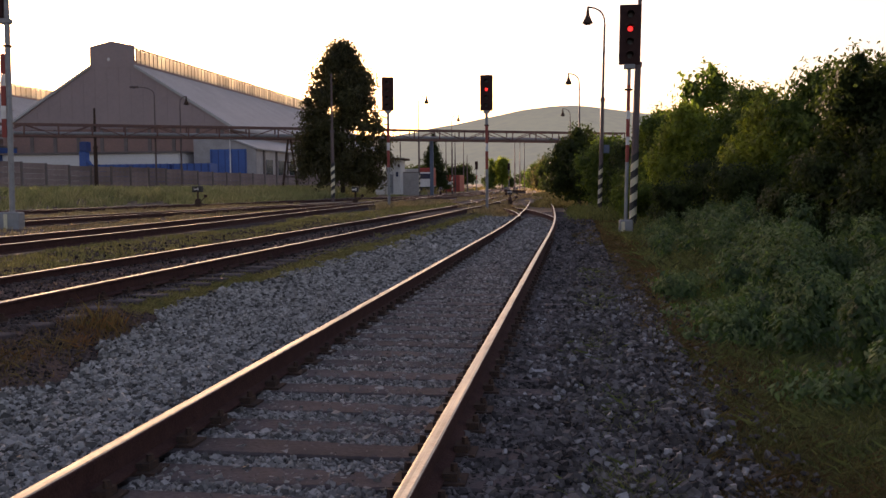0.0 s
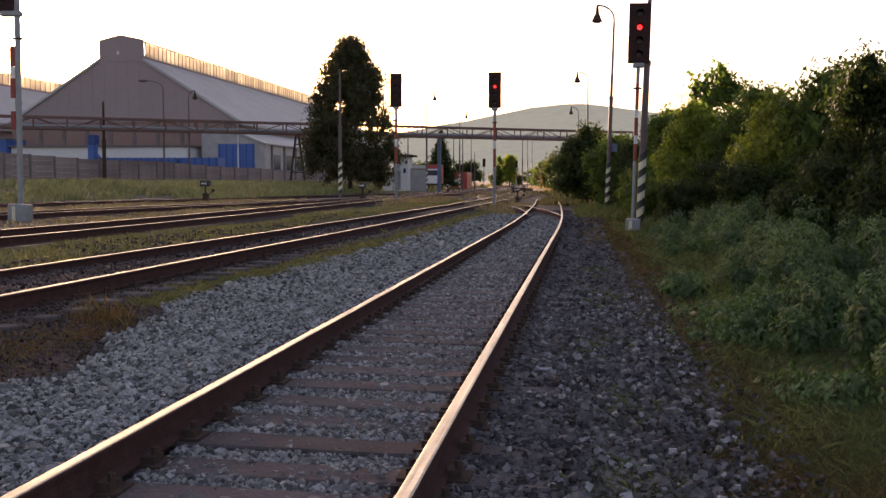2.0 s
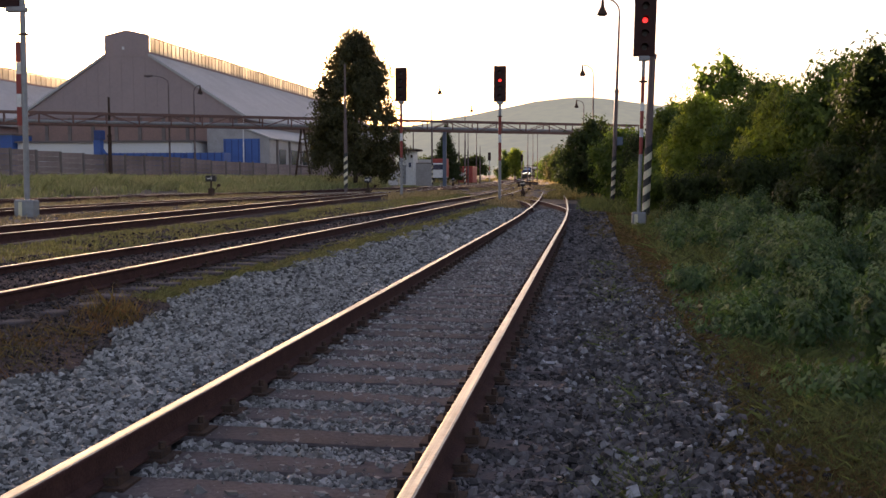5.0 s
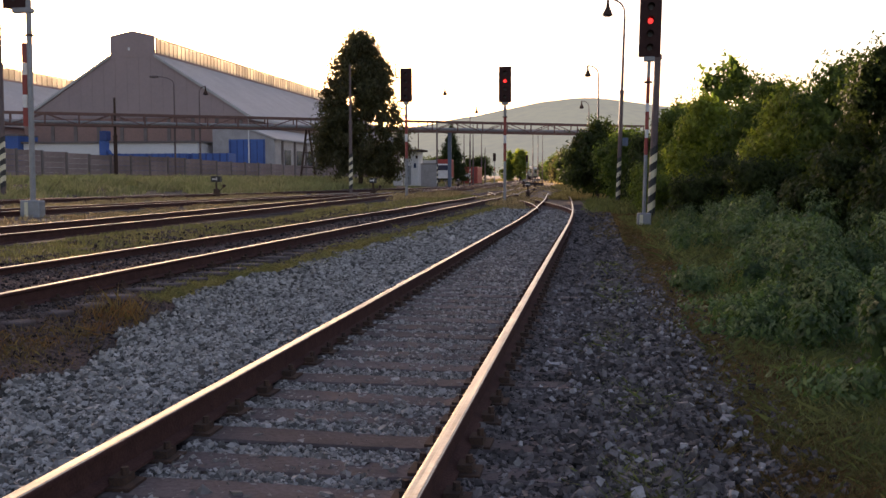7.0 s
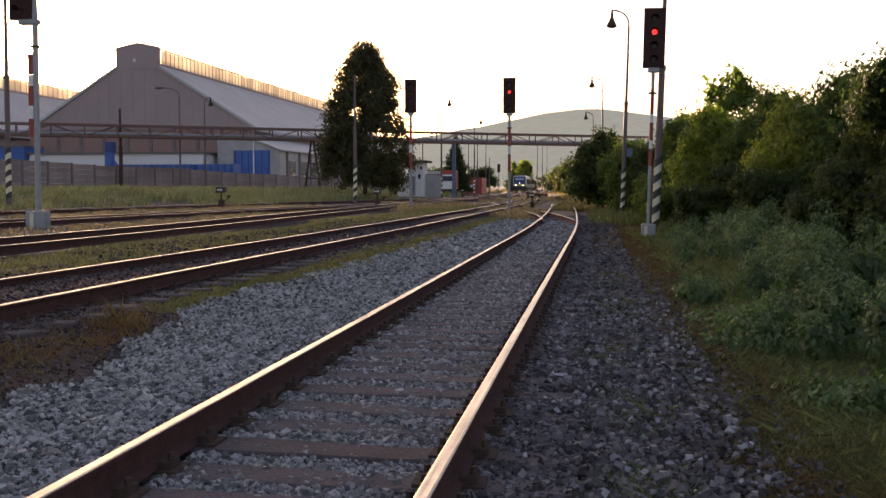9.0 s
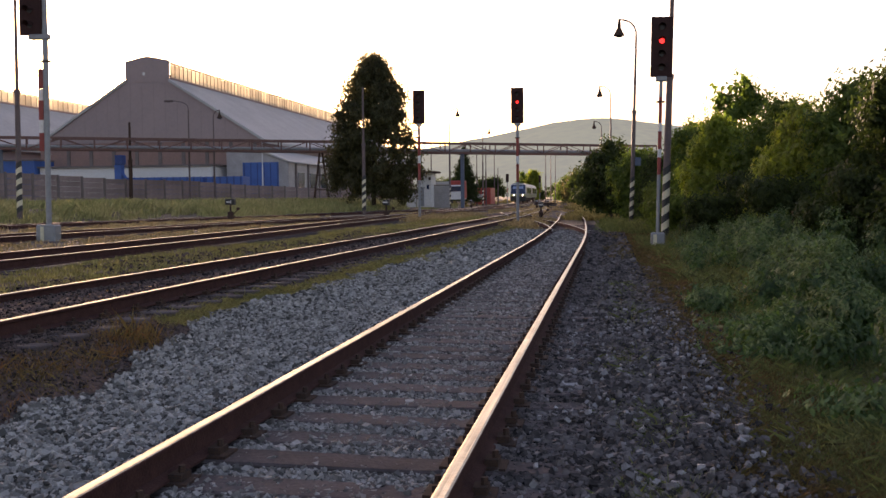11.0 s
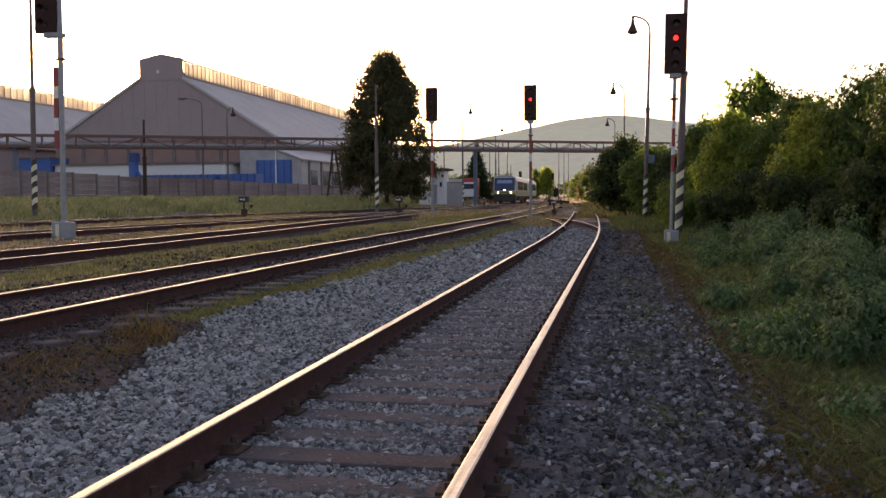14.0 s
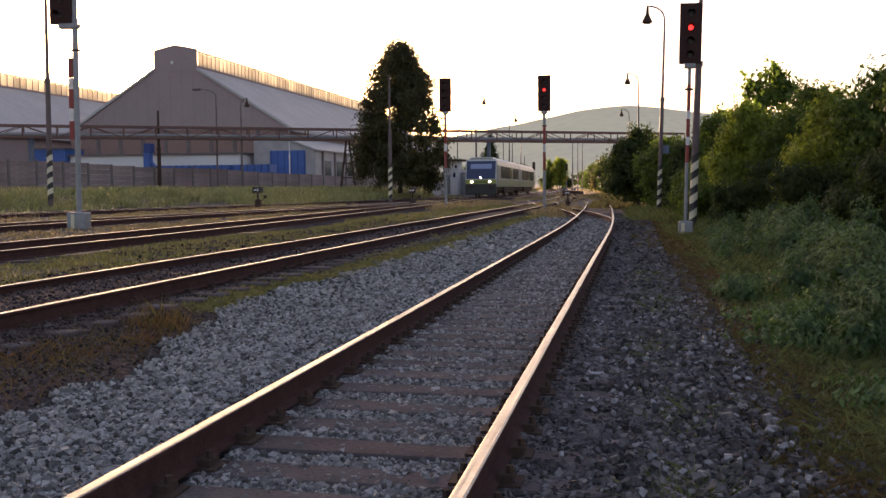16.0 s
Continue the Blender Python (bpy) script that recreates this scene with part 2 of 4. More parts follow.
def build_ground():
    xs = np.concatenate([np.linspace(-2500, -120, 12), np.linspace(-110, -32, 30), np.linspace(-30, 12, 120), np.linspace(16, 100, 14), np.linspace(150, 2500, 10)])
    ys = np.concatenate([np.linspace(-60, 0, 10), np.linspace(1, 40, 70), np.linspace(42, 140, 50), np.linspace(150, 460, 24), np.linspace(500, 3500, 10)])
    gx, gy = np.meshgrid(xs, ys)
    v = np.stack([gx, gy, gzv(gx, gy) - 0.02], -1).reshape(-1, 3)
    nx = len(xs)
    f = [(j * nx + i, j * nx + i + 1, (j + 1) * nx + i + 1, (j + 1) * nx + i) for j in range(len(ys) - 1) for i in range(nx - 1)]
    return tagged(soup("ground", v, f, M["ground"]), "brown soil and gravel ground of the railway yard", "ground", kind="structure")


build_ground()

# centre lines of the tracks: y and x, and the height of the sleepers' tops
TRACKS = {
    "own": ([(-6, -1.43), (22, -1.43), (28, -1.42), (38, -1.57), (55, -2.05), (80, -3.05)], 0.0),
    "second": ([(-6, -5.95), (10, -5.92), (20, -5.75), (40, -5.7), (60, -5.75), (100, -7.0), (150, -11)], 0.2),
    "third": ([(-6, -10.2), (16, -10.0), (24, -10.2), (34, -10.7), (45, -11.2), (60, -12.0), (84, -13.5), (111, -14.25), (147, -15.3), (210, -17.3), (255, -18.3), (309, -18.4), (420, -17)], 0.33),
    "fourth": ([(-6, -16.6), (27, -16.5), (42, -15.2), (58, -12.6)], 0.33),
    "sixth": ([(60, -5.4), (75, -7.6), (100, -9.8), (150, -12.2), (240, -15.4)], 0.16),
    "seventh": ([(75, -12.9), (90, -11.6), (120, -11.4), (160, -12.6), (250, -16.6)], 0.3),
    "fifth": ([(-6, -25), (38, -24.4), (54, -21.8), (75, -17.5), (98, -14.2)], 0.33),
}


def smooth_line(pts, step):
    ys = np.array([p[0] for p in pts], float)
    xs = np.array([p[1] for p in pts], float)
    yy = np.arange(ys[0], ys[-1], step)
    xx = np.interp(yy, ys, xs)
    k = max(3, int(8 / step)) | 1
    pad = np.pad(xx, k // 2, mode="reflect", reflect_type="odd")
    return np.stack([np.convolve(pad, np.ones(k) / k, "valid"), yy], 1)


RAIL = [(-0.07, 0), (0.07, 0), (0.07, 0.012), (0.012, 0.03), (0.010, 0.12), (0.034, 0.132), (0.036, 0.15), (0.033, 0.157), (0.024, 0.161), (-0.024, 0.161), (-0.033, 0.157), (-0.036, 0.15), (-0.034, 0.132), (-0.010, 0.12), (-0.012, 0.03), (-0.07, 0.012)]


def lift(y):
    return np.clip(np.asarray(y) - 145, 0, 300) * 0.0045


def rail(name, line, off, z, parent, polished=(8,)):
    d = np.gradient(line, axis=0)
    d /= np.linalg.norm(d, axis=1)[:, None]
    nrm = np.stack([d[:, 1], -d[:, 0]], 1)
    k = len(RAIL)
    v = [(*(line[i] + nrm[i] * (off + a)), z + h + lift(line[i][1])) for i in range(len(line)) for a, h in RAIL]
    f = [(i * k + j, i * k + (j + 1) % k, (i + 1) * k + (j + 1) % k, (i + 1) * k + j) for i in range(len(line) - 1) for j in range(k)]
    f += [tuple(range(k))[::-1], tuple((len(line) - 1) * k + j for j in range(k))]
    o = soup(name, v, f, M["rail_side"], parent)
    o.data.materials.append(M["rail_top"])
    for i, p in enumerate(o.data.polygons):
        if i < (len(line) - 1) * k and i % k in polished:
            p.material_index = 1
    return o


def sleeper_mesh():
    bm = B(-1.3, 1.3, -0.125, 0.125, -0.15, 0.0, 0.012)
    bmesh.ops.subdivide_edges(bm, edges=[e for e in bm.edges if abs((e.verts[0].co - e.verts[1].co).x) > 1], cuts=5)
    for v in bm.verts:
        v.co.z += 0.012 * noise.noise(v.co * 3.0)
        v.co.y += 0.015 * noise.noise(v.co * 2.0 + Vector((7, 0, 0)))
    me = bpy.data.meshes.new("sleeper")
    bm.to_mesh(me), bm.free()
    me.materials.append(M["sleeper"])
    return me


def fastening_mesh():
    bm = bmesh.new()
    box(bm, -0.17, 0.17, -0.09, 0.09, -0.002, 0.014)
    for s in (-1, 1):
        box(bm, min(s * 0.06, s * 0.13), max(s * 0.06, s * 0.13), -0.055, 0.055, 0.014, 0.05)
        cyl(bm, (s * 0.11, 0, 0.04), (s * 0.11, 0, 0.085), 0.02, 0.018, 6)
    me = bpy.data.meshes.new("fastening")
    bm.to_mesh(me), bm.free()
    me.materials.append(M["iron"])
    return me


SLEEPER, FASTENING = sleeper_mesh(), fastening_mesh()


def track(key, label, sleepers=(0, 0), pitch=0.5, fast_to=0.0, step=1.0):
    pts, z = TRACKS[key]
    t = empty("railway_track")
    tagged(t, label, "railway track", "tracks of the yard")
    line = smooth_line(pts, step)
    shine = (7, 8, 9)
    rail("rail", line, -0.7525, z + 0.012, t, shine)
    rail("rail", line, 0.7525, z + 0.012, t, shine)
    y, rng = sleepers[0], np.random.default_rng(len(key))
    while y < sleepers[1]:
        x = float(np.interp(y, line[:, 1], line[:, 0]))
        a = math.atan2(float(np.interp(y + 1, line[:, 1], line[:, 0])) - x, 1.0)
        s = new("sleeper", SLEEPER)
        s.parent = t
        s.matrix_basis = pose(x, y, z + rng.normal() * 0.004 - (0 if key in ("own", "second") else 0.03), 0, 0, -math.degrees(a) + rng.normal() * 0.7)
        if y < fast_to:
            for off in (-0.7525, 0.7525):
                q = new("fastening", FASTENING)
                q.parent, q.matrix_basis = s, pose(off, 0, 0)
        y += pitch * (1 + 0.05 * rng.normal())
    return t


# ---- ballast ----
def shoulder_edge(y):
    """Where the clean ballast ends towards the soil."""
    return np.interp(y, [3, 5, 6.7, 8.7, 10.5, 12.4, 17, 42], [-3.68, -3.72, -3.78, -4.18, -4.42, -4.28, -4.18, -4.0]) + 0.06 * np.sin(y * 3.1) + 0.05 * np.sin(y * 7.3)


def stones(name, label, areas, material, seed, z0=0.0, trim=False):
    """Crushed stones, each a rough block of its own: rows of x0, x1, y0, y1, count, size."""
    rng = np.random.default_rng(seed)
    cube = np.array([(x, y, z) for x in (-0.72, 0.72) for y in (-0.72, 0.72) for z in (-0.72, 0.72)])
    tri = np.array([(0, 1, 3), (0, 3, 2), (4, 6, 7), (4, 7, 5), (0, 4, 5), (0, 5, 1), (2, 3, 7), (2, 7, 6), (0, 2, 6), (0, 6, 4), (1, 5, 7), (1, 7, 3)])
    vs, n0, fs = [], 0, []
    for x0, x1, y0, y1, n, size in areas:
        n = int(n)
        c = np.stack([x0 + (x1 - x0) * rng.random(n), y0 + (y1 - y0) * rng.random(n)], 1)
        if trim:
            c = c[c[:, 0] > shoulder_edge(c[:, 1]) + 0.1 * np.abs(rng.normal(size=n))]
            n = len(c)
        s = size * 0.5 * np.exp(rng.normal(size=n) * 0.24)
        v = (cube[None] + rng.uniform(-0.3, 0.3, (n, 8, 3))) * s[:, None, None]
        v *= 0.62 + 0.6 * rng.random((n, 1, 3))
        q = rng.normal(size=(n, 4))
        q /= np.linalg.norm(q, axis=1)[:, None]
        w, i, j, k = q.T
        R = np.stack([1 - 2 * (j * j + k * k), 2 * (i * j - k * w), 2 * (i * k + j * w), 2 * (i * j + k * w), 1 - 2 * (i * i + k * k), 2 * (j * k - i * w), 2 * (i * k - j * w), 2 * (j * k + i * w), 1 - 2 * (i * i + j * j)], -1).reshape(n, 3, 3)
        v = np.einsum("nij,nkj->nki", R, v)
        v[..., :2] += c[:, None]
        v[..., 2] += (gzv(c[:, 0], c[:, 1]) + z0 + s * 0.35 + 0.02 * rng.random(n) - 0.015)[:, None]
        vs.append(v.reshape(-1, 3))
        fs.append((tri[None] + (np.arange(n) * 8)[:, None, None]).reshape(-1, 3) + n0)
        n0 += 8 * n
    o = soup(name, np.concatenate(vs), np.concatenate(fs), M[material])
    return tagged(o, label, "gravel", kind="stuff")


def bed(name, xs, y0, y1, dz, material, label):
    ys = np.arange(y0, y1, 0.5)
    gx, gy = np.meshgrid(np.array(xs), ys)
    v = np.stack([gx, gy, gzv(gx, gy) + dz], -1).reshape(-1, 3)
    nx = len(xs)
    f = [(j * nx + i, j * nx + i + 1, (j + 1) * nx + i + 1, (j + 1) * nx + i) for j in range(len(ys) - 1) for i in range(nx - 1)]
    return tagged(soup(name, v, f, M[material]), label, "ballast", kind="structure")


bed("soil_strip", np.linspace(-7.7, -3.7, 12), -8, 60, 0.004, "soil_dark", "dark oily brown soil round the rusty siding")
bed("far_bed", np.linspace(-16.8, -4.8, 16), 62, 144, 0.006, "soil_dark", "dark stony soil between the far tracks")
bed("ballast_bed", np.linspace(-3.7, 0.5, 12), -8, 46, 0.0, "gravel", "dark bed under the siding's stones, gap shade put into its colour")
dens = ((-7, 2.6, 240, 0.045), (2.6, 6.5, 3000, 0.033), (6.5, 11, 2300, 0.034), (11, 20, 950, 0.044), (20, 42, 190, 0.07))
stones("ballast_shoulder", "clean grey crushed stone beside the siding", [(-4.55, -2.28, a, b, d * (b - a) * 2.27, s) for a, b, d, s in dens], "stone", 1, 0.03, True)
stones("ballast_between_rails", "grey crushed stone between the rails and sleepers", [(-2.1, -0.76, a, b, d * 1.15 * (b - a) * 1.34, s * 0.9) for a, b, d, s in dens], "stone_mid", 2, 0.014)
stones("ballast_dirty", "dark dirty ballast with a few pale stones", [(-0.22, 0.62, a, b, d * 0.6 * (b - a) * 0.84, s * 1.25) for a, b, d, s in dens] + [(-0.6, -0.2, a, b, d * 0.85 * (b - a) * 0.4, s * 1.1) for a, b, d, s in dens] + [(0.6, 0.9, 2.6, 20, 3600, 0.036), (0.85, 1.2, 2.6, 16, 700, 0.034)], "stone_dark", 3, 0.024)
stones("pale_stones", "scattered pale limestone pieces on the dark ballast", [(-0.45, 0.85, 2.8, 12, 420, 0.036)], "stone_pale", 4, 0.05)
stones("soil_gravel", "small dark gravel in the soil between tracks", [(-5.6, -3.75, 4.0, 9, 9000, 0.026), (-7.6, -4.3, 5, 14, 13000, 0.028), (-8.5, -4.3, 14, 35, 9000, 0.045)], "stone_soil", 5)


# ---- vegetation ----
def unit(v):
    return v / np.linalg.norm(v, axis=-1, keepdims=True)


def leaves(blobs, n, size, rng, shell=0.7, per=12, spread=3.0, droop=0.25, wide=0.46, core=0.05, up=False, jitter=0.42):
    """Corners and faces of about n leaves in twigs over ellipsoid blobs, turned outwards, with a few large leaves inside: rows of x, y, z, rx, ry, rz."""
    bl = np.array(blobs, float)
    w = bl[:, 3] * bl[:, 5]
    k = n // per
    idx = rng.choice(len(bl), k, p=w / w.sum())
    d = unit(rng.normal(size=(k, 3)))
    if up:
        d[:, 2] = 0.35 + 0.65 * np.abs(d[:, 2])
        d = unit(d)
    r = shell + (1 - shell) * rng.random(k) ** 0.6
    tip = bl[idx, :3] + d * bl[idx, 3:] * r[:, None]
    out = unit(d + 0.5 * rng.normal(size=(k, 3)) + np.array([0, 0, 0.25]))
    n = k * per
    u = np.tile(np.linspace(-1, 1, per), k)[:, None]
    c = np.repeat(tip, per, 0) + np.repeat(out, per, 0) * u * size * spread + rng.normal(size=(n, 3)) * size * spread * 0.3
    face = unit(np.repeat(d, per, 0) + jitter * rng.normal(size=(n, 3)) + np.array([0, 0, 0.45]))
    s = size * (0.55 + 0.7 * rng.random(n))
    if core:
        m = int(n * core)
        ic = rng.choice(len(bl), m, p=w / w.sum())
        dc = unit(rng.normal(size=(m, 3)))
        c = np.concatenate([c, bl[ic, :3] + dc * bl[ic, 3:] * (0.25 + 0.4 * rng.random(m))[:, None]])
        face, s = np.concatenate([face, dc]), np.concatenate([s, size * (2.4 + rng.random(m))])
        n += m
    a = unit(np.cross(face, rng.normal(size=(n, 3))))
    a = unit(a - np.array([0, 0, droop]) * np.sign(a[:, 2:3] + 1e-6) * -1)
    b = unit(np.cross(face, a))
    s = s[:, None]
    v = np.stack([c - a * s, c + b * s * wide - a * s * 0.15, c + a * s, c - b * s * wide - a * s * 0.15], 1).reshape(-1, 3)
    return v, np.arange(4 * n).reshape(-1, 4)


rngb = np.random.default_rng(11)


def heap(x, y, z, w, d, h, k):
    """Many blobs heaped to a bush's outline, h metres high."""
    out = []
    for _ in range(k):
        u, a = rngb.random() ** 0.5, rngb.random() * 6.283
        hh = (1 - u * u * 0.85) ** 0.5
        r = 0.13 + 0.2 * rngb.random()
        rz = r * min(h, 2.2 * w) * 0.5
        out.append((x + math.cos(a) * u * w * 0.85, y + math.sin(a) * u * d * 0.85, z + rz * 0.6 + (h - 1.5 * rz) * hh * rngb.random() ** 0.6, r * w * 1.2, r * d * 1.2, rz))
    return out


def limbs(x, y, z, h, w, k, rng):
    bm = bmesh.new()
    cyl(bm, (x, y, z - 0.1), (x + 0.1, y, z + h * 0.55), 0.03 + h * 0.014, h * 0.007, 8)
    for i in range(k):
        a, q = rng.random() * 6.283, 0.12 + 0.25 * rng.random()
        p0 = Vector((x + 0.1 * q, y, z + h * q))
        p1 = p0 + Vector((math.cos(a) * w * 0.7, math.sin(a) * w * 0.7, h * (0.15 + 0.15 * rng.random())))
        cyl(bm, p0, p1, h * 0.006, h * 0.0015, 6)
    return bm


def plant(name, x, y, z, w, h, n, size, material, label, category, seed, blobs=None, k=26, base=0.0, shell=0.7, core=0.05):
    rng = np.random.default_rng(seed)
    e = empty(name, pose(x, y, z))
    tagged(e, label, category)
    bl = blobs or heap(0, 0, base, w, w, h - base, k)
    v, f = leaves(bl, n, size, rng, shell, core=core)
    soup("crown", v, f, M[material], e)
    part("trunk", limbs(0, 0, 0, h, w, 6, rng), M["bark"], e)
    return e


# the tall tree by the fence: broad below, rounded top
bl = []
for _ in range(220):
    q = rngb.random() ** 0.9
    zc = 0.8 + 12.7 * q
    rr = 4.85 * np.interp(q, [0, 0.1, 0.33, 0.6, 0.82, 1], [0.8, 1.0, 1.0, 0.8, 0.62, 0.2])
    a, u = rngb.random() * 6.283, rngb.random() ** 0.4
    s = 0.8 + 0.5 * rngb.random()
    bl.append((math.cos(a) * u * (rr - s * 0.6), math.sin(a) * u * (rr - s * 0.6), zc, s, s, s * 0.85))
plant("tree", -21.9, 88, 1.0, 4.0, 14.0, 60000, 0.155, "leaf_tree", "tall dark broadleaf tree beside the concrete fence", "tree", 5, bl, shell=0.45, core=0.01)

# the leaf material of each tree paints the row's sunlit and shaded parts
ROWS = [(0.2, 62, 2.2, 5.6, "leaf_dark", 0.15), (1.9, 56, 2.0, 5.2, "leaf_mid", 0.14), (3.4, 52, 1.8, 4.8, "leaf_dark", 0.14), (3.7, 44, 1.2, 5.8, "leaf_mid", 0.12),
        (5.9, 46, 1.5, 7.4, "leaf_mid", 0.2), (4.5, 37, 1.9, 4.7, "leaf_sunlit", 0.12), (6.0, 35, 1.9, 4.9, "leaf_mid", 0.12), (6.2, 29.5, 1.7, 4.3, "leaf_sunlit", 0.11),
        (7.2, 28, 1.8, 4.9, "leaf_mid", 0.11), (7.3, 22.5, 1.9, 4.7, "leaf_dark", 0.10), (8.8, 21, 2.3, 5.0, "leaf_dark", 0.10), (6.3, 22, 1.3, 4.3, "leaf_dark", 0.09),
        # the tree at 8.6, 14.5 is out of view, added to shade hedge and nettles
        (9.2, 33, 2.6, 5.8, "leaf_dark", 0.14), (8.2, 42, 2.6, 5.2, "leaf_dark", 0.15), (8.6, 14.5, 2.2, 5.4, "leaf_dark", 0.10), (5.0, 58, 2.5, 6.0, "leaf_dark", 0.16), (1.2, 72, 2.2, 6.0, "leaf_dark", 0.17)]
for i, (x, y, w, h, m, s) in enumerate(ROWS):
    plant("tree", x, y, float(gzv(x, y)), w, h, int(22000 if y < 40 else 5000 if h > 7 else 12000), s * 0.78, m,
          {"leaf_sunlit": "leafy yellow-green tree with sunlight put into its leaf colour", "leaf_mid": "fresh green leafy tree in the hedge row", "leaf_dark": "dense dark green tree in the hedge row"}[m], "tree", 20 + i, k=46)
SHRUBS = [(2.9, 34, 1.3, 1.7), (3.9, 31, 1.5, 2.0), (4.9, 27, 1.5, 2.2), (5.4, 21, 1.3, 1.8), (6.2, 18.6, 1.4, 2.2), (7.4, 17.5, 1.8, 2.8), (2.4, 54, 1.3, 2.6), (3.0, 48, 1.2, 2.5), (3.2, 40, 1.4, 2.3), (6.4, 25, 1.6, 2.6), (5.2, 33, 1.7, 2.8)]
# leaf_dark puts the shade under the hedge into most bushes' colour
for i, (x, y, w, h) in enumerate(SHRUBS):
    plant("bush", x, y, float(gzv(x, y)), w, h, 11000, 0.065 if y < 36 else 0.09, "leaf_mid" if i in (0, 6, 7, 8) else "leaf_dark", "dense low bush in the shade of the hedge row", "bush", 60 + i, k=16)


def edge(y):
    return np.interp(y, [3, 5.4, 7, 8, 10, 13.7, 23, 31, 60], [2.2, 1.75, 1.1, 0.9, 0.98, 1.1, 1.6, 2.1, 0.4])


def weeds(name, label, n, y0, y1, wide, size, material, seed, hmin, hmax, count, shell=0.55):
    """Heaps of weeds rising from the edge of the path, over a low cover between them."""
    rng = np.random.default_rng(seed)
    bl = []
    for i in range(count):
        y = y0 + (y1 - y0) * rng.random()
        o = rng.random()
        x = float(edge(y)) + 0.16 + wide * o
        low = i % 4 == 0
        h = (hmin + (hmax - hmin) * (0.25 + 0.75 * min(1, o * 2.2))) * (0.35 if low else 0.6 + 0.5 * rng.random())
        r = (0.24 + 0.3 * rng.random()) * (1.3 if low else 0.8)
        bl.append((x, y, float(gzv(x, y)) + h * 0.35, r, r * 1.1, h * 0.65))
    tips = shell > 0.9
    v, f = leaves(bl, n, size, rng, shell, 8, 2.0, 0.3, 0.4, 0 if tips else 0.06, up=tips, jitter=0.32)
    e = soup(name, v, f, M[material])
    return tagged(e, label, "weeds", kind="stuff")


weeds("nettle_patch", "thick green nettles and creeping weeds beside the track", 85000, 3.2, 13, 3.8, 0.038, "weed", 91, 0.1, 0.9, 84)
weeds("weed_bank", "dense green weeds under the trees", 80000, 12, 33, 4.2, 0.05, "weed", 92, 0.15, 1.0, 130)
# pale leaves on upward sides only, painting the lit tops of the heaps
weeds("nettle_tips", "pale tips on the nettles, light from above put into their colour", 26000, 3.2, 13, 3.8, 0.03, "weed_toplit", 91, 0.1, 0.9, 84, 0.98)
weeds("weed_tips", "pale tips on the weed bank, light from above put into their colour", 18000, 12, 33, 4.2, 0.04, "weed_toplit", 92, 0.15, 1.0, 130, 0.98)


def grass(name, label, areas, material, seed, bend=0.45):
    """Blades of grass: rows of x0, x1, y0, y1, count, height, width."""
    rng = np.random.default_rng(seed)
    vs, n0 = [], 0
    for x0, x1, y0, y1, n, h, w in areas:
        k = max(1, n // 24)
        cx, cy = x0 + (x1 - x0) * rng.random(k), y0 + (y1 - y0) * rng.random(k)
        x = np.repeat(cx, 24) + rng.normal(size=k * 24) * 0.09 * (1 + h * 2)
        y = np.repeat(cy, 24) + rng.normal(size=k * 24) * 0.12 * (1 + h * 2)
        p = np.stack([x, y, gzv(x, y) - 0.01], 1)
        m = len(p)
        a = rng.random(m) * 6.283
        side = np.stack([np.cos(a), np.sin(a), np.zeros(m)], 1) * (w * (0.6 + 0.8 * rng.random(m)))[:, None]
        hh = np.repeat(0.5 + 0.7 * rng.random(k), 24) * h * (0.5 + 0.7 * rng.random(m))
        lean = (np.repeat(rng.normal(size=(k, 2)) * 0.7, 24, 0) + rng.normal(size=(m, 2)) * 0.8) * bend * hh[:, None]
        mid = p + np.stack([lean[:, 0] * 0.35, lean[:, 1] * 0.35, hh * 0.6], 1)
        tip = p + np.stack([lean[:, 0], lean[:, 1], hh], 1)
        vs.append(np.stack([p - side, p + side, mid + side * 0.7, tip, mid - side * 0.7], 1).reshape(-1, 3))
    v = np.concatenate(vs)
    o = soup(name, v, np.arange(len(v)).reshape(-1, 5), M[material])
    return tagged(o, label, "grass", kind="stuff")


grass("verge_grass", "short yellow-green grass along the ballast edge", [(-4.6, -4.36, 9.2, 13, 11000, 0.06, 0.004), (-4.45, -4.18, 13, 20, 10000, 0.075, 0.006), (-4.5, -4.0, 20, 44, 9000, 0.1, 0.011)], "grass", 1, 0.8)
grass("rusty_weeds", "reddish brown dry weeds between the tracks", [(-4.7, -3.8, 4.4, 6.4, 2000, 0.06, 0.003), (-4.6, -4.1, 6.2, 8.2, 1700, 0.075, 0.003), (-4.4, -4.3, 8.1, 8.3, 200, 0.26, 0.004), (-6.8, -5.0, 8, 16, 1500, 0.04, 0.004)], "grass_rust", 2, 0.7)
grass("edge_moss", "olive moss and dead grass on the soil edge", [(-4.8, -3.8, 4.2, 7.2, 2600, 0.04, 0.003), (-4.7, -4.2, 7, 9.6, 1200, 0.035, 0.003)], "grass_moss", 35, 0.9)
grass("track_side_grass", "mossy brown-green grass at the foot of the weeds", [(0.72, 1.5, 3.4, 9, 22000, 0.065, 0.003), (0.5, 1.35, 9, 22, 20000, 0.08, 0.005), (0.0, 1.6, 22, 46, 9000, 0.13, 0.012)], "grass_moss", 3, 1.0)
grass("low_green_grass", "low fresh green grass in front of the nettles", [(1.25, 2.8, 3.0, 6.8, 15000, 0.075, 0.0028), (0.95, 1.35, 5.4, 10, 4000, 0.075, 0.003)], "grass_green", 34, 0.9)
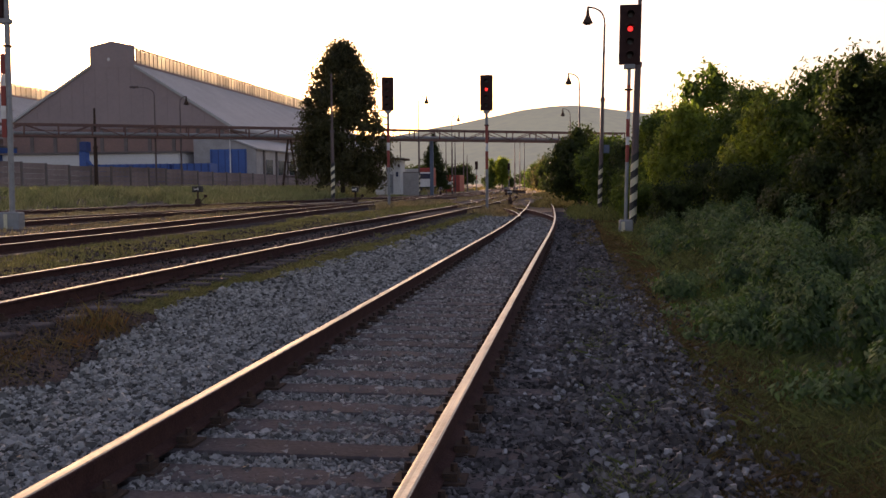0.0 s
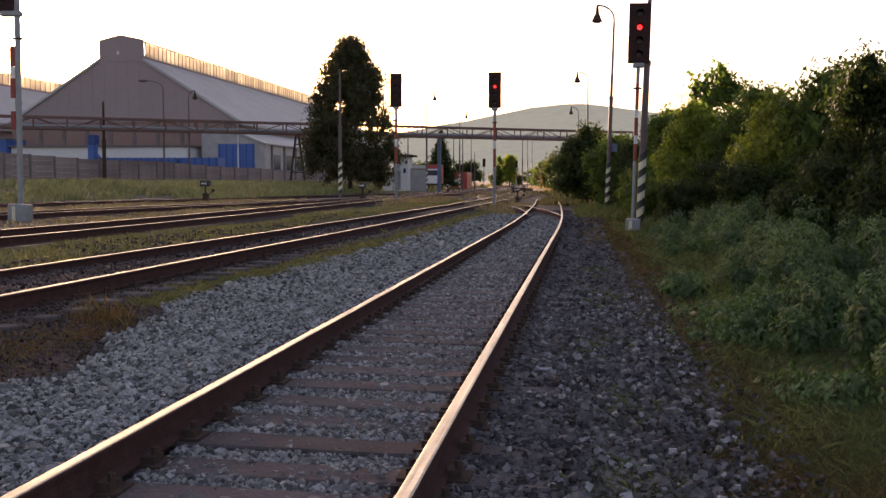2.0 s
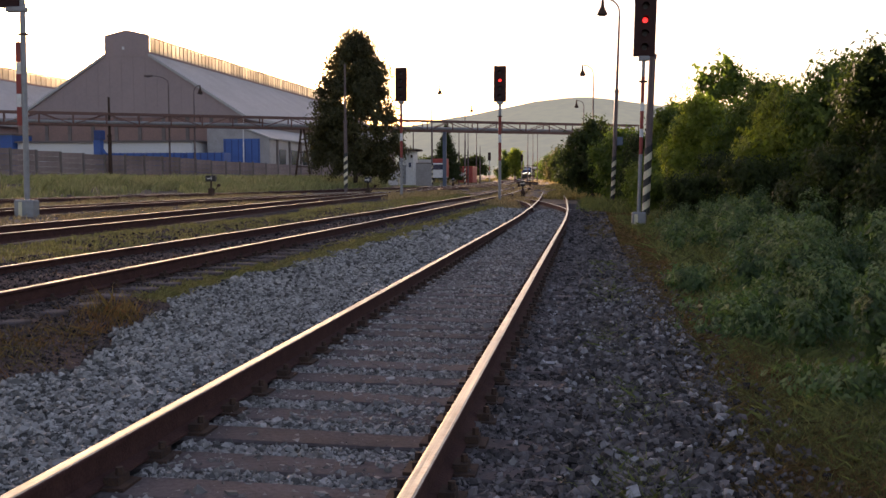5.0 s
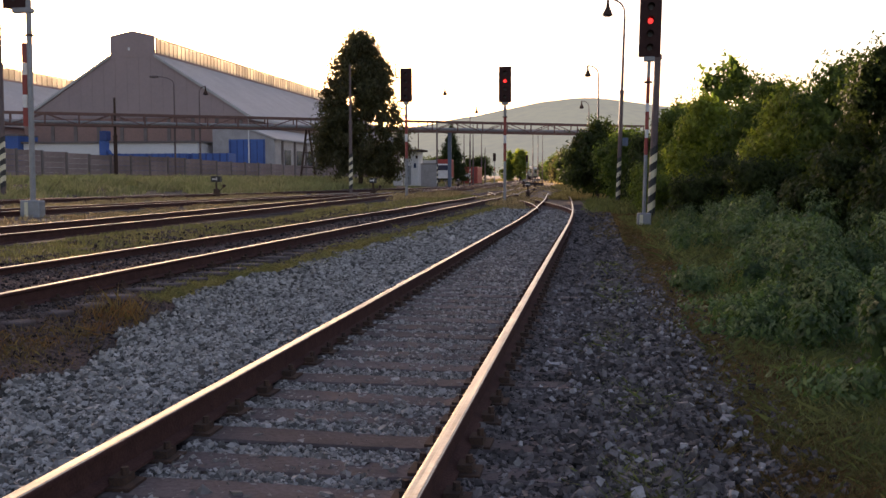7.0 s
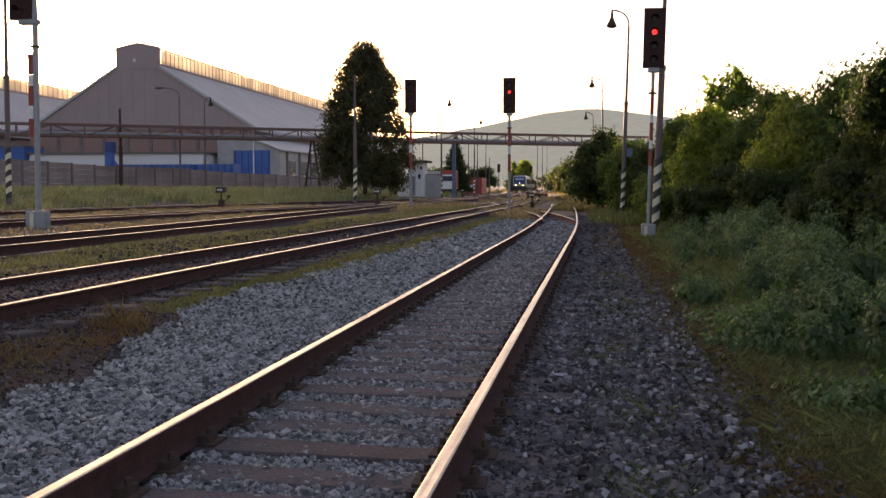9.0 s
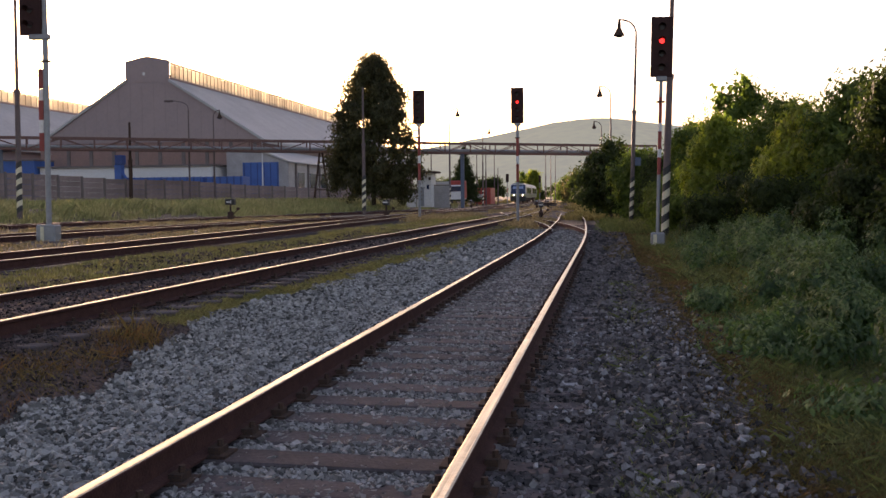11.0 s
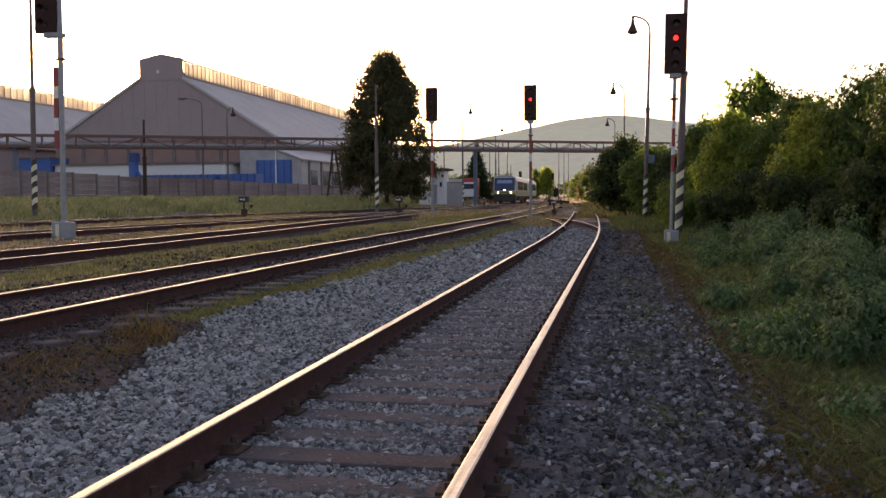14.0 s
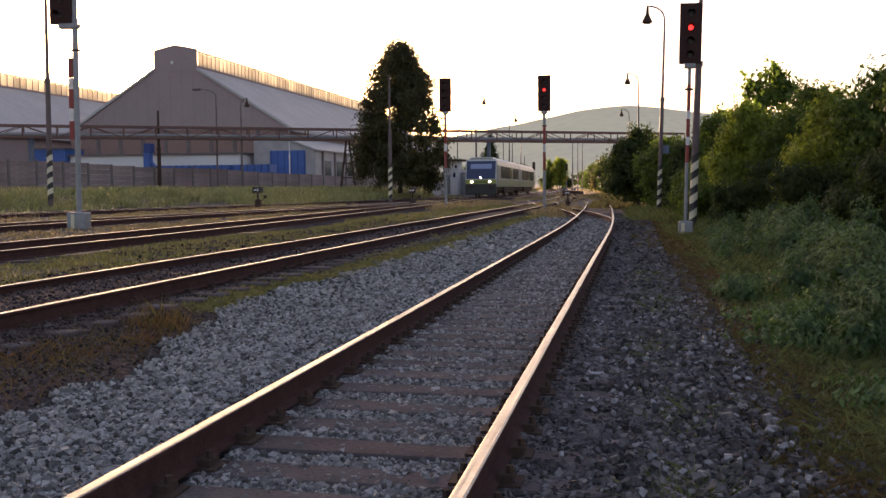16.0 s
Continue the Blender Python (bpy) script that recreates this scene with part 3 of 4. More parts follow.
grass("weed_cover", "low fresh grass and clover between the nettles", [(1.35, 5.2, 5.0, 14, 34000, 0.11, 0.005), (1.4, 6.0, 14, 34, 26000, 0.2, 0.011)], "grass_green", 38, 0.9)
grass("mast_grass", "pale green grass round the signal foot", [(1.0, 2.6, 26.5, 36, 6000, 0.16, 0.01), (1.9, 3.0, 30, 38, 3000, 0.4, 0.012), (-0.2, 2.0, 38, 56, 6000, 0.4, 0.016)], "grass_green", 33)
grass("ballast_tufts", "small grass tufts growing through dirty ballast", [(0.14, 0.34, 3.2, 4.7, 2400, 0.085, 0.003), (0.18, 0.3, 5.3, 6.4, 1100, 0.085, 0.003), (0.14, 0.24, 7.4, 9.0, 800, 0.09, 0.003), (0.15, 0.4, 10.5, 16, 1500, 0.11, 0.004)], "grass_green", 4, 1.0)
grass("middle_grass", "green grass strip between two tracks", [(-9.0, -7.1, 12, 30, 14000, 0.07, 0.009), (-9.3, -7.2, 30, 60, 8000, 0.11, 0.016), (-9.0, -7.1, 8, 12, 3000, 0.07, 0.008)], "grass", 5)
grass("dry_yard_grass", "thin dry grass on the dusty yard", [(-14.8, -11.8, 14, 44, 9000, 0.11, 0.014), (-23, -17.6, 20, 60, 12000, 0.15, 0.018), (-11.5, -8.5, 46, 62, 2500, 0.25, 0.02), (-4.6, -3.2, 42, 60, 3000, 0.25, 0.02)], "grass_dry", 6)
grass("bank_grass", "tall uncut grass on the bank before the fence", [(-36, -25.5, 26, 60, 16000, 0.5, 0.026), (-50, -30, 50, 90, 18000, 0.55, 0.033), (-30, -21, 55, 98, 15000, 0.55, 0.033), (-45, -20, 90, 130, 9000, 0.6, 0.045)], "grass_bank", 7)
grass("far_stubble", "thin dry stubble between the far tracks", [(-16.5, -15, 62, 120, 2500, 0.12, 0.03), (-12.4, -8.4, 62, 78, 3000, 0.1, 0.02), (-10.6, -4, 78, 130, 5000, 0.14, 0.03), (-13, -5, 130, 240, 4000, 0.2, 0.05), (-6.6, -4.5, 50, 78, 2500, 0.14, 0.018)], "grass_dry", 37)
grass("far_grass", "sunlit dry grass far along the tracks", [(-9, -3, 180, 290, 6000, 0.35, 0.09), (-3.0, 0.5, 62, 110, 7000, 0.4, 0.04), (-5, 4, 110, 220, 9000, 0.5, 0.07), (-40, -20, 130, 260, 6000, 0.5, 0.08)], "grass_far", 8)


# ---- buildings ----
def lattice(name, p0, p1, n, size, material, parent, up):
    """n equal posts along a line, sharing one mesh."""
    bm = B(-size / 2, size / 2, -size / 2, size / 2, 0, up)
    me = bpy.data.meshes.new(name)
    bm.to_mesh(me), bm.free()
    me.materials.append(material)
    for i in range(n):
        o = new(name, me)
        o.parent = parent
        o.matrix_basis = Matrix.Translation(Vector(p0).lerp(Vector(p1), i / max(1, n - 1)))


def hall(x0, x1, y0, y1, eave, ridge, label):
    h = empty("storage_hall")
    tagged(h, label, "hall", "storage halls")
    xm, half, mon = (x0 + x1) / 2, 3.5, ridge + 0.55
    part("wall", prism(bmesh.new(), [(x0, 0.5), (x1, 0.5), (x1, eave), (xm + half, ridge - 2.4), (xm - half, ridge - 2.4), (x0, eave)], y0, y1), M["hall_wall"], h)
    # cladding seams of the gable
    n = 19
    for i in range(1, n):
        x = x0 + (x1 - x0) * i / n
        top = float(np.interp(x, [x0, xm - half, xm + half, x1], [eave, ridge - 2.5, ridge - 2.5, eave]))
        part("seam", B(x - 0.03, x + 0.03, y0 - 0.025, y0 + 0.02, eave + 0.1, top), M["hall_seam"], h)
    part("ledge", B(x0 - 0.2, x1 + 0.2, y0 - 0.25, y0, eave - 0.25, eave + 0.1), M["hall_seam"], h)
    part("brick_base", B(x0 + 0.02, x1 - 0.02, y0 - 0.12, y0 - 0.003, 0.5, eave - 0.25), M["brick"], h)
    for i in range(10):
        x = x0 + 1 + (x1 - x0 - 2) * i / 9
        part("pilaster", B(x - 0.25, x + 0.25, y0 - 0.3, y0 - 0.12, 0.5, eave - 0.25), M["concrete_dark"], h)
    for s in (1, -1):
        e = x1 if s > 0 else x0
        part("roof", prism(bmesh.new(), [(e + s * 0.9, eave - 0.75), (xm + s * half, ridge - 2.4), (xm + s * half, ridge - 2.0), (e + s * 0.9, eave - 0.3)], y0 - 0.3, y1 + 0.3), M["hall_roof"], h)
        # glazed screen along the ridge monitor
        xs = xm + s * (half - 0.2)
        lattice("louvre_post", (xs, y0 + 1, ridge - 2.1), (xs, y1 - 1, ridge - 2.1), 75, 0.11, M["iron"], h, 2.75)
        part("monitor_sill", B(xs - 0.1, xs + 0.1, y0, y1, ridge - 2.2, ridge - 1.6), M["hall_seam"], h)
        part("monitor_rail", B(xs - 0.06, xs + 0.06, y0, y1, mon - 0.14, mon + 0.1), M["hall_seam"], h)
        if s > 0:
            gp = (y1 - y0 - 2) / 74
            bm = B(-0.02, 0.02, 0.04, gp - 0.04, 0, 1.95)
            me = bpy.data.meshes.new("pane")
            bm.to_mesh(me), bm.free()
            me.materials.append(M["pane"])
            for i in range(74):
                o = new("pane", me)
                o.parent, o.matrix_basis = h, pose(xs, y0 + 1 + gp * i, ridge - 1.58)
    part("monitor_floor", B(xm - half, xm + half, y0 + 0.3, y1, ridge - 2.35, ridge - 2.2), M["hall_roof"], h)
    part("monitor_front", prism(bmesh.new(), [(xm - half, ridge - 2.4), (xm + half, ridge - 2.4), (xm + half, mon + 0.25), (xm, mon + 1.0), (xm - half, mon + 0.25)], y0 - 0.06, y0 + 0.29), M["hall_wall"], h)
    part("vent", B(xm - 0.7, xm - 0.35, y0 - 0.1, y0 - 0.06, ridge - 1.35, ridge - 0.9), M["white"], h)
    return h


hall(-86.5, -50.6, 135, 246, 10.7, 21.9, "long brown storage hall with pale pitched roof and louvred ridge")
hall(-132, -96, 112, 250, 10.7, 21.9, "second storage hall with pale roof behind the first")


def annex():
    a = empty("hall_annex")
    tagged(a, "low pale annex with blue sliding gate beside the hall", "building")
    part("wall", prism(bmesh.new(), [(-54.5, 0.6), (-45.2, 0.6), (-45.2, 7.0), (-50.4, 8.9), (-54.5, 8.9)], 131, 131.4), M["concrete"], a)
    part("side_wall", B(-45.6, -45.2, 131.4, 205, 0.6, 7.0), M["plaster"], a)
    part("roof", prism(bmesh.new(), [(-44.8, 6.9), (-50.4, 9.0), (-50.4, 9.2), (-44.8, 7.1)], 130.7, 205), M["hall_roof"], a)
    g = part("gate", B(-52.0, -46.6, 130.85, 130.99, 0.7, 7.0), M["blue"], a, "blue sliding gate")
    for i in range(6):
        part("gate_rib", B(-51.8 + i * 1.0, -51.7 + i * 1.0, 130.8, 130.85, 0.8, 6.9), M["blue_dark"], g)
    for i in range(12):
        y = 134 + i * 5.8
        part("pilaster", B(-45.2, -44.95, y, y + 0.4, 0.6, 6.9), M["concrete_dark"], a)
        part("window", B(-45.2, -45.14, y + 1.4, y + 4.4, 3.2, 5.6), M["train_glass"], a)


annex()


def low_house():
    a = empty("loading_shed")
    tagged(a, "long low white loading shed before the hall", "building")
    part("wall", B(-82.3, -55.5, 128, 134.7, 0.6, 6.5), M["white"], a)
    part("roof", B(-82.6, -55.2, 127.6, 134.7, 6.5, 6.75), M["concrete_dark"], a)


low_house()
a = empty("blue_shed")
tagged(a, "small blue painted sheet metal shed", "building")
part("wall", B(-88, -82.5, 127, 132, 0.6, 7.6), M["blue"], a)
part("roof", B(-88.2, -82.4, 126.8, 132, 7.6, 7.8), M["concrete_dark"], a)


def wagon(x):
    w = empty("goods_wagon", pose(x, 120, 0.0))
    tagged(w, "blue open goods wagon behind the fence", "wagon", "blue goods wagons")
    part("body", B(-2.6, 2.6, -1.3, 1.3, 1.9, 4.7, 0.06), M["blue"], w)
    for i in range(6):
        part("stake", B(-2.5 + i * 0.96, -2.38 + i * 0.96, -1.38, -1.3, 2.0, 4.75), M["blue_dark"], w)
    part("underframe", B(-2.7, 2.7, -1.1, 1.1, 1.3, 1.9), M["iron"], w)
    for i in (-1.6, 1.6):
        part("wheel", C((i, -1.0, 1.45), (i, -0.85, 1.45), 0.46, seg=16), M["iron"], w)
    return w


for x in (-61, -55.4, -49.8):
    wagon(x)

ld = empty("loading_machine", pose(-66.4, 122, 0))
tagged(ld, "blue steel loading machine with slanted chute", "machine")
part("tower", B(-0.5, 0.5, -0.5, 0.5, 0.9, 6.6, 0.05), M["blue"], ld)
part("cabin", B(-0.35, 0.7, -0.6, 0.6, 6.6, 7.9, 0.05), M["blue_dark"], ld)
part("chute", C((0.6, 0, 5.2), (3.0, 0, 1.6), 0.25), M["blue"], ld)


# ---- fence ----
def fence():
    f = empty("fence")
    tagged(f, "grey-brown precast concrete panel fence", "fence")
    p0, p1 = Vector((-57.5, 52, 0)), Vector((-31, 172, 0))
    d = p1 - p0
    n, a = int(d.length / 3.0), math.atan2(d.y, d.x)
    bmp = B(0.1, 2.9, -0.03, 0.03, 0.0, 0.485, 0.012)
    mp = bpy.data.meshes.new("board")
    bmp.to_mesh(mp), bmp.free()
    mp.materials.append(M["fence"])
    bmq = B(-0.1, 0.1, -0.1, 0.1, -0.6, 2.7, 0.02)
    mq = bpy.data.meshes.new("post")
    bmq.to_mesh(mq), bmq.free()
    mq.materials.append(M["concrete_dark"])
    for i in range(n):
        q = p0 + d * i / n
        z = 1.32 + 0.04 * math.sin(i * 0.9) + ramp(i / n, [(0, 0.15), (0.2, 0.15), (0.3, -0.1), (0.4, -0.2), (0.5, -0.5), (0.6, -0.7), (1, -0.65)])
        turn = Matrix.Rotation(a, 4, "Z")
        o = new("post", mq)
        o.parent, o.matrix_basis = f, Matrix.Translation((q.x, q.y, z)) @ turn
        for r in range(6):
            o = new("board", mp)
            o.parent, o.matrix_basis = f, Matrix.Translation((q.x, q.y, z - 0.4 + 0.5 * r)) @ turn


fence()


# ---- pipe bridge ----
def bridge():
    b = empty("pipe_bridge")
    tagged(b, "long rusty steel truss pipe bridge across the tracks", "bridge")
    p0, p1 = Vector((-75, 74.0, 0)), Vector((6, 121.8, 0))
    d = (p1 - p0)
    L, u = d.length, d.normalized()
    sd = Vector((-u.y, u.x, 0))
    zb, zt = 6.74, 7.86
    for off in (0, 1.6):
        for z in (zb, zt):
            bm = bmesh.new()
            box(bm, 0, L, -0.09, 0.09, z - 0.1, z + 0.1)
            o = part("chord", bm, M["bridge"], b)
            o.matrix_basis = Matrix.Translation(p0 + sd * off) @ Matrix.Rotation(math.atan2(u.y, u.x), 4, "Z")
        n = int(L / 3.1)
        for i in range(n + 1):
            q = p0 + d * i / n + sd * off
            part("upright", C((q.x, q.y, zb), (q.x, q.y, zt), 0.075, seg=6), M["bridge"], b)
            if i < n:
                r = p0 + d * (i + 1) / n + sd * off
                z0, z1 = (zb, zt) if i % 2 else (zt, zb)
                part("diagonal", C((q.x, q.y, z0), (r.x, r.y, z1), 0.045, seg=6), M["bridge"], b)
    for off, z, r in ((0.5, zb + 0.28, 0.16), (1.1, zb + 0.3, 0.2)):
        q, e = p0 + sd * off, p1 + sd * off
        part("pipe", C((q.x, q.y, z), (e.x, e.y, z), r, seg=10), M["galv"] if r < 0.18 else M["bridge"], b)
    for x in (-16.2, 5.0, -58.2):
        k = (x - p0.x) / d.x
        q = p0 + d * k + sd * 0.8
        z = float(gzv(q.x, q.y)) - 0.1
        part("column", B(q.x - 0.2, q.x + 0.2, q.y - 0.2, q.y + 0.2, z, zb - 0.08, 0.02), M["blue_grey"], b)
    k = (-30.6 - p0.x) / d.x
    q = p0 + d * k + sd * 0.8
    for dx in (-0.9, 0.9):
        part("leg", C((q.x + dx, q.y, float(gzv(q.x, q.y)) - 0.1), (q.x + dx * 0.15, q.y, zb), 0.12, seg=8), M["iron"], b)
    for z in (2.6, 4.2, 5.6):
        w = 0.9 - 0.75 * (z - 1.4) / 5.7
        part("brace", C((q.x - w, q.y, z), (q.x + w, q.y, z), 0.05, seg=6), M["iron"], b)


bridge()


# ---- signals ----
def ring_tube(bm, y0, y1, x, z, r):
    bmesh.ops.create_cone(bm, cap_ends=False, segments=16, radius1=r, radius2=r, depth=y1 - y0, matrix=Matrix.Translation((x, (y0 + y1) / 2, z)) @ Matrix.Rotation(radians(90), 4, "X"))


def signal(x, y, z, head_z, bands, lit=True, lean=0.0, label="", plinth=True, scale=1.0, box=1.0, slim=0.075):
    s = empty("railway_signal", pose(x, y, z, 0, lean, 0))
    tagged(s, label, "signal", "light signals")
    zz = 0.0
    for i, (m, zt) in enumerate(bands):
        part("mast_band" if m in ("red", "white") else "mast", C((0, 0, zz), (0, 0, zt), slim, seg=14), M[m], s)
        zz = zt
    part("bracket", B(-0.16, 0.16, -0.1, 0.1, head_z - 0.14, head_z, 0.02), M["galv"], s)
    part("collar", B(-0.12, 0.12, -0.08, 0.08, head_z - 0.76, head_z - 0.71, 0.01), M["iron"], s)
    for k in range(9):
        zr = 0.8 + k * (head_z - 2) / 9
        part("rung", C((-0.02, 0.05, zr), (-0.02, 0.22, zr), 0.014, seg=6), M["galv"], s)
    w, h = 0.3 * scale, 1.75 * scale
    head = part("head", B(-w, w, -0.04, 0.16, head_z, head_z + h, 0.03), M["signal_black"], s)
    part("rim", B(-w - 0.02, w + 0.02, -0.05, -0.03, head_z - 0.02, head_z + h + 0.02, 0.008), M["signal_black"], head)
    part("case", B(-0.17, 0.17, 0.16, 0.38, head_z + 0.1, head_z + h - 0.1, 0.03), M["signal_black"], head)
    for k in range(4):
        zc = head_z + h * (0.83 - 0.23 * k)
        on = lit and k == 1
        part("lens", C((0, -0.075, zc), (0, -0.052, zc), 0.075 if on else 0.07, seg=16), M["red_lamp"] if on else M["lens"], head, "glowing red lamp" if on else "")
        bm = bmesh.new()
        ring_tube(bm, -0.3, -0.05, 0, zc, 0.105)
        bmesh.ops.delete(bm, geom=[f for f in bm.faces if f.calc_center_median().z < zc - 0.02], context="FACES")
        part("hood", bm, M["signal_black"], head)
    if plinth:
        part("relay_box", B(-0.28 * box, 0.3 * box, -0.2, 0.12, 0.0, 0.5, 0.03), M["galv"], s)
        part("yellow_plate", B(-0.13, -0.03, -0.22, -0.2, 0.05, 0.45), M["yellow"], s)
    part("footing", B(-0.32, 0.34, -0.26, 0.26, -0.3, 0.05, 0.03), M["concrete_dark"], s)
    return s


signal(1.44, 28.6, -0.14, 5.05, [("galv", 2.2), ("red", 2.7), ("white", 2.94), ("red", 3.46), ("white", 3.7), ("red", 4.45), ("galv", 5.05)], lean=1.1, label="red-lit railway light signal on a slim banded mast", scale=0.97, box=0.7, slim=0.054)
signal(-4.47, 48, 0.14, 5.05, [("galv", 2.1), ("red", 3.0), ("white", 3.4), ("red", 4.3), ("galv", 5.05)], label="red-lit railway light signal between two tracks", plinth=False)
signal(-9.92, 50, 0.24, 5.2, [("galv", 2.2), ("red", 3.1), ("white", 3.5), ("red", 4.4), ("galv", 5.2)], lit=False, label="dark railway light signal on a banded mast", plinth=False)
s4 = signal(-15.27, 24.1, 0.29, 5.72, [("galv", 5.9)], lit=False, lean=0.6, label="dark railway light signal on a tall grey mast")
for m, a, b in (("red", 4.24, 4.79), ("white", 3.93, 4.24), ("red", 3.39, 3.93), ("white", 3.04, 3.39), ("red", 2.53, 3.04)):
    part("banded_board", B(-0.22, -0.085, -0.03, 0.03, a, b - 0.01), M[m], s4)
for ob in s4.children:
    if ob.name.startswith("head"):
        ob.location.x = -0.42
    if ob.name.startswith("bracket"):
        ob.location.x, ob.scale.x = -0.17, 1.8
part("mast", C((0, 0, 5.9), (0, 0, 7.8), 0.065, seg=14), M["galv"], s4)
for x, y, zb, ht in ((-17.7, 170, 0.45, 4.0), (-14.0, 200, 0.6, 4.2)):
    signal(x, y, zb, ht, [("galv", 2.0), ("red", 3.0), ("galv", ht)], lit=False, label="far light signal with a short mast", plinth=False, scale=0.8)


# ---- poles and lamps ----
def stripes(s, r, z0, z1, n, m1="yellow", m2="black"):
    for i in range(n):
        a, b = z0 + (z1 - z0) * i / n, z0 + (z1 - z0) * (i + 1) / n
        bm = C((0, 0, a), (0, 0, b), r, seg=14)
        for v in bm.verts:
            v.co.z += v.co.x * 0.75
        part("stripe", bm, M[m1 if i % 2 else m2], s)


def tube(way, r, seg=8):
    """One bent tube along points in the plane of x and z."""
    bm, rings = bmesh.new(), []
    for i, p in enumerate(way):
        d = (way[min(i + 1, len(way) - 1)] - way[max(i - 1, 0)]).normalized()
        u = Vector((d.z, 0, -d.x))
        rings.append([bm.verts.new(p + (u * math.cos(6.2832 * k / seg) + Vector((0, 1, 0)) * math.sin(6.2832 * k / seg)) * r) for k in range(seg)])
    for a, b in zip(rings, rings[1:]):
        for k in range(seg):
            bm.faces.new((a[k], a[(k + 1) % seg], b[(k + 1) % seg], b[k]))
    bm.faces.new(rings[0]), bm.faces.new(rings[-1][::-1])
    bmesh.ops.recalc_face_normals(bm, faces=bm.faces)
    return bm


def pole(x, y, z, h, r=0.09, lamp=0.0, striped=True, lean=0.0, side=-1, label="", material="pole", arm=0.9, flat=False):
    s = empty("street_lamp" if lamp else "pole", pose(x, y, z, 0, lean, 0))
    tagged(s, label or ("tall dark steel yard lamp with hanging bell lantern" if lamp else "plain dark steel pole"), "lamp post" if lamp else "pole", "yard lamps" if lamp else "yard poles")
    part("shaft", C((0, 0, -0.1), (0, 0, h * 0.55), r, r * 0.95, 12), M[material], s)
    bend = 0.9 if lamp else 0.0
    part("shaft", C((0, 0, h * 0.55), (0, 0, h - bend), r * 0.7, r * 0.5, 12), M[material], s)
    part("collar", C((0, 0, h * 0.55 - 0.08), (0, 0, h * 0.55 + 0.08), r * 1.2, seg=12), M[material], s)
    if striped:
        stripes(s, r * 1.08, 0.2, 2.5, 9)
    if lamp:
        way = [Vector((0, 0, h - bend))]
        for k in range(1, 9):
            a = radians(90 * k / 8)
            way.append(Vector((side * arm * (1 - math.cos(a)), 0, h - bend + bend * math.sin(a) ** 0.75)))
        part("arm", tube(way, r * 0.4), M[material], s)
        e = side * arm
        bm = C((e, 0, h - 0.45), (e, 0, h + 0.03), 0.1, 0.05, 12)
        cyl(bm, (e, 0, h - 0.85), (e, 0, h - 0.45), 0.29, 0.11, 16)
        if flat:
            bm.free()
            bm = B(e - 0.45, e + 0.45, -0.16, 0.16, h - 0.12, h + 0.08, 0.05)
        lan = part("lantern", bm, M["pole"] if flat else M["iron"], s)
        part("glass", C((e, 0, h - (0.16 if flat else 0.92)), (e, 0, h - (0.12 if flat else 0.85)), 0.14 if flat else 0.17, 0.14 if flat else 0.24, 16), M["lens"], lan)
    return s


pole(1.83, 31.8, -0.1, 9.8, 0.115, lean=1.6, label="thick dark pole with yellow and black striped foot", arm=0.8)
la = pole(1.25, 52, 0.0, 10.85, 0.11, lamp=1, lean=1.4)
part("sign", B(0.12, 0.42, -0.14, -0.11, 3.1, 3.55, 0.01), M["blue_grey"], la, "small dull blue sign plate")
pole(0.3, 82, 0.0, 10.85, 0.11, lamp=1, lean=-0.3)
pole(-0.75, 119, 0.0, 10.85, 0.11, lamp=1)
pole(-26.8, 40, 0.75, 10.5, 0.12, lean=0.6, label="tall pole with striped foot at the grass bank")
pole(-16.1, 62, 0.5, 8.4, 0.12, label="pole with striped foot beside the track")
pole(-17.2, 104, 0.4, 11.0, 0.1, lamp=1, side=1, arm=0.9)
pole(-16.9, 130, 0.4, 10.8, 0.1, lamp=1, side=1, arm=0.9)
pole(-48.3, 91, 0.9, 8.7, 0.2, striped=False, material="iron", label="weathered dark wooden pole at the fence")
pole(-43.7, 95, 1.3, 10.8, 0.1, lamp=1, striped=False, arm=2.2, flat=True)
pole(-40.9, 95, 1.3, 9.7, 0.1, lamp=1, striped=False, side=1, arm=0.7)
pole(-46.8, 125, 1.0, 9.0, 0.1, striped=False, material="white", label="thin white steel pole behind the fence")
for x, y, top in ((-17.75, 140, 9.3), (-18.85, 160, 9.5), (-9.57, 150, 8.5), (-9.94, 170, 9.1), (-10.22, 190, 10.0), (-19.1, 140, 8.9), (-20.78, 112, 8.0), (-17.1, 150, 6.3)):
    zg = float(gzv(x, y))
    pole(x, y, zg, top - zg, 0.1, striped=False, label="far dark pole along the tracks")


def point_lamp(x, y, z, big):
    s = empty("point_indicator", pose(x, y, z))
    tagged(s, "dark point lever with small indicator lantern", "point lever", "point indicators")
    part("stand", B(-0.13, 0.13, -0.13, 0.13, -0.05, 0.35, 0.03), M["iron"], s)
    part("stem", C((0, 0, 0.35), (0, 0, 0.7), 0.05), M["iron"], s)
    lan = part("lantern", B(-0.26 * big, 0.26 * big, -0.15, 0.15, 0.7, 1.02, 0.03), M["black"], s)
    bm = bmesh.new()
    box(bm, -0.16, 0.02, -0.165, -0.15, 0.83, 0.89)
    box(bm, 0.05, 0.1, -0.165, -0.15, 0.8, 0.95)
    part("arrow", bm, M["white"], lan)
    part("lever", C((0.05, 0, 0.1), (0.5, 0, 0.55), 0.025), M["iron"], s)
    part("weight", C((0.42, -0.06, 0.5), (0.42, 0.06, 0.5), 0.08), M["iron"], s)


point_lamp(-19.8, 48, 0.5, 1.0)
point_lamp(-12.7, 54, 0.4, 0.7)


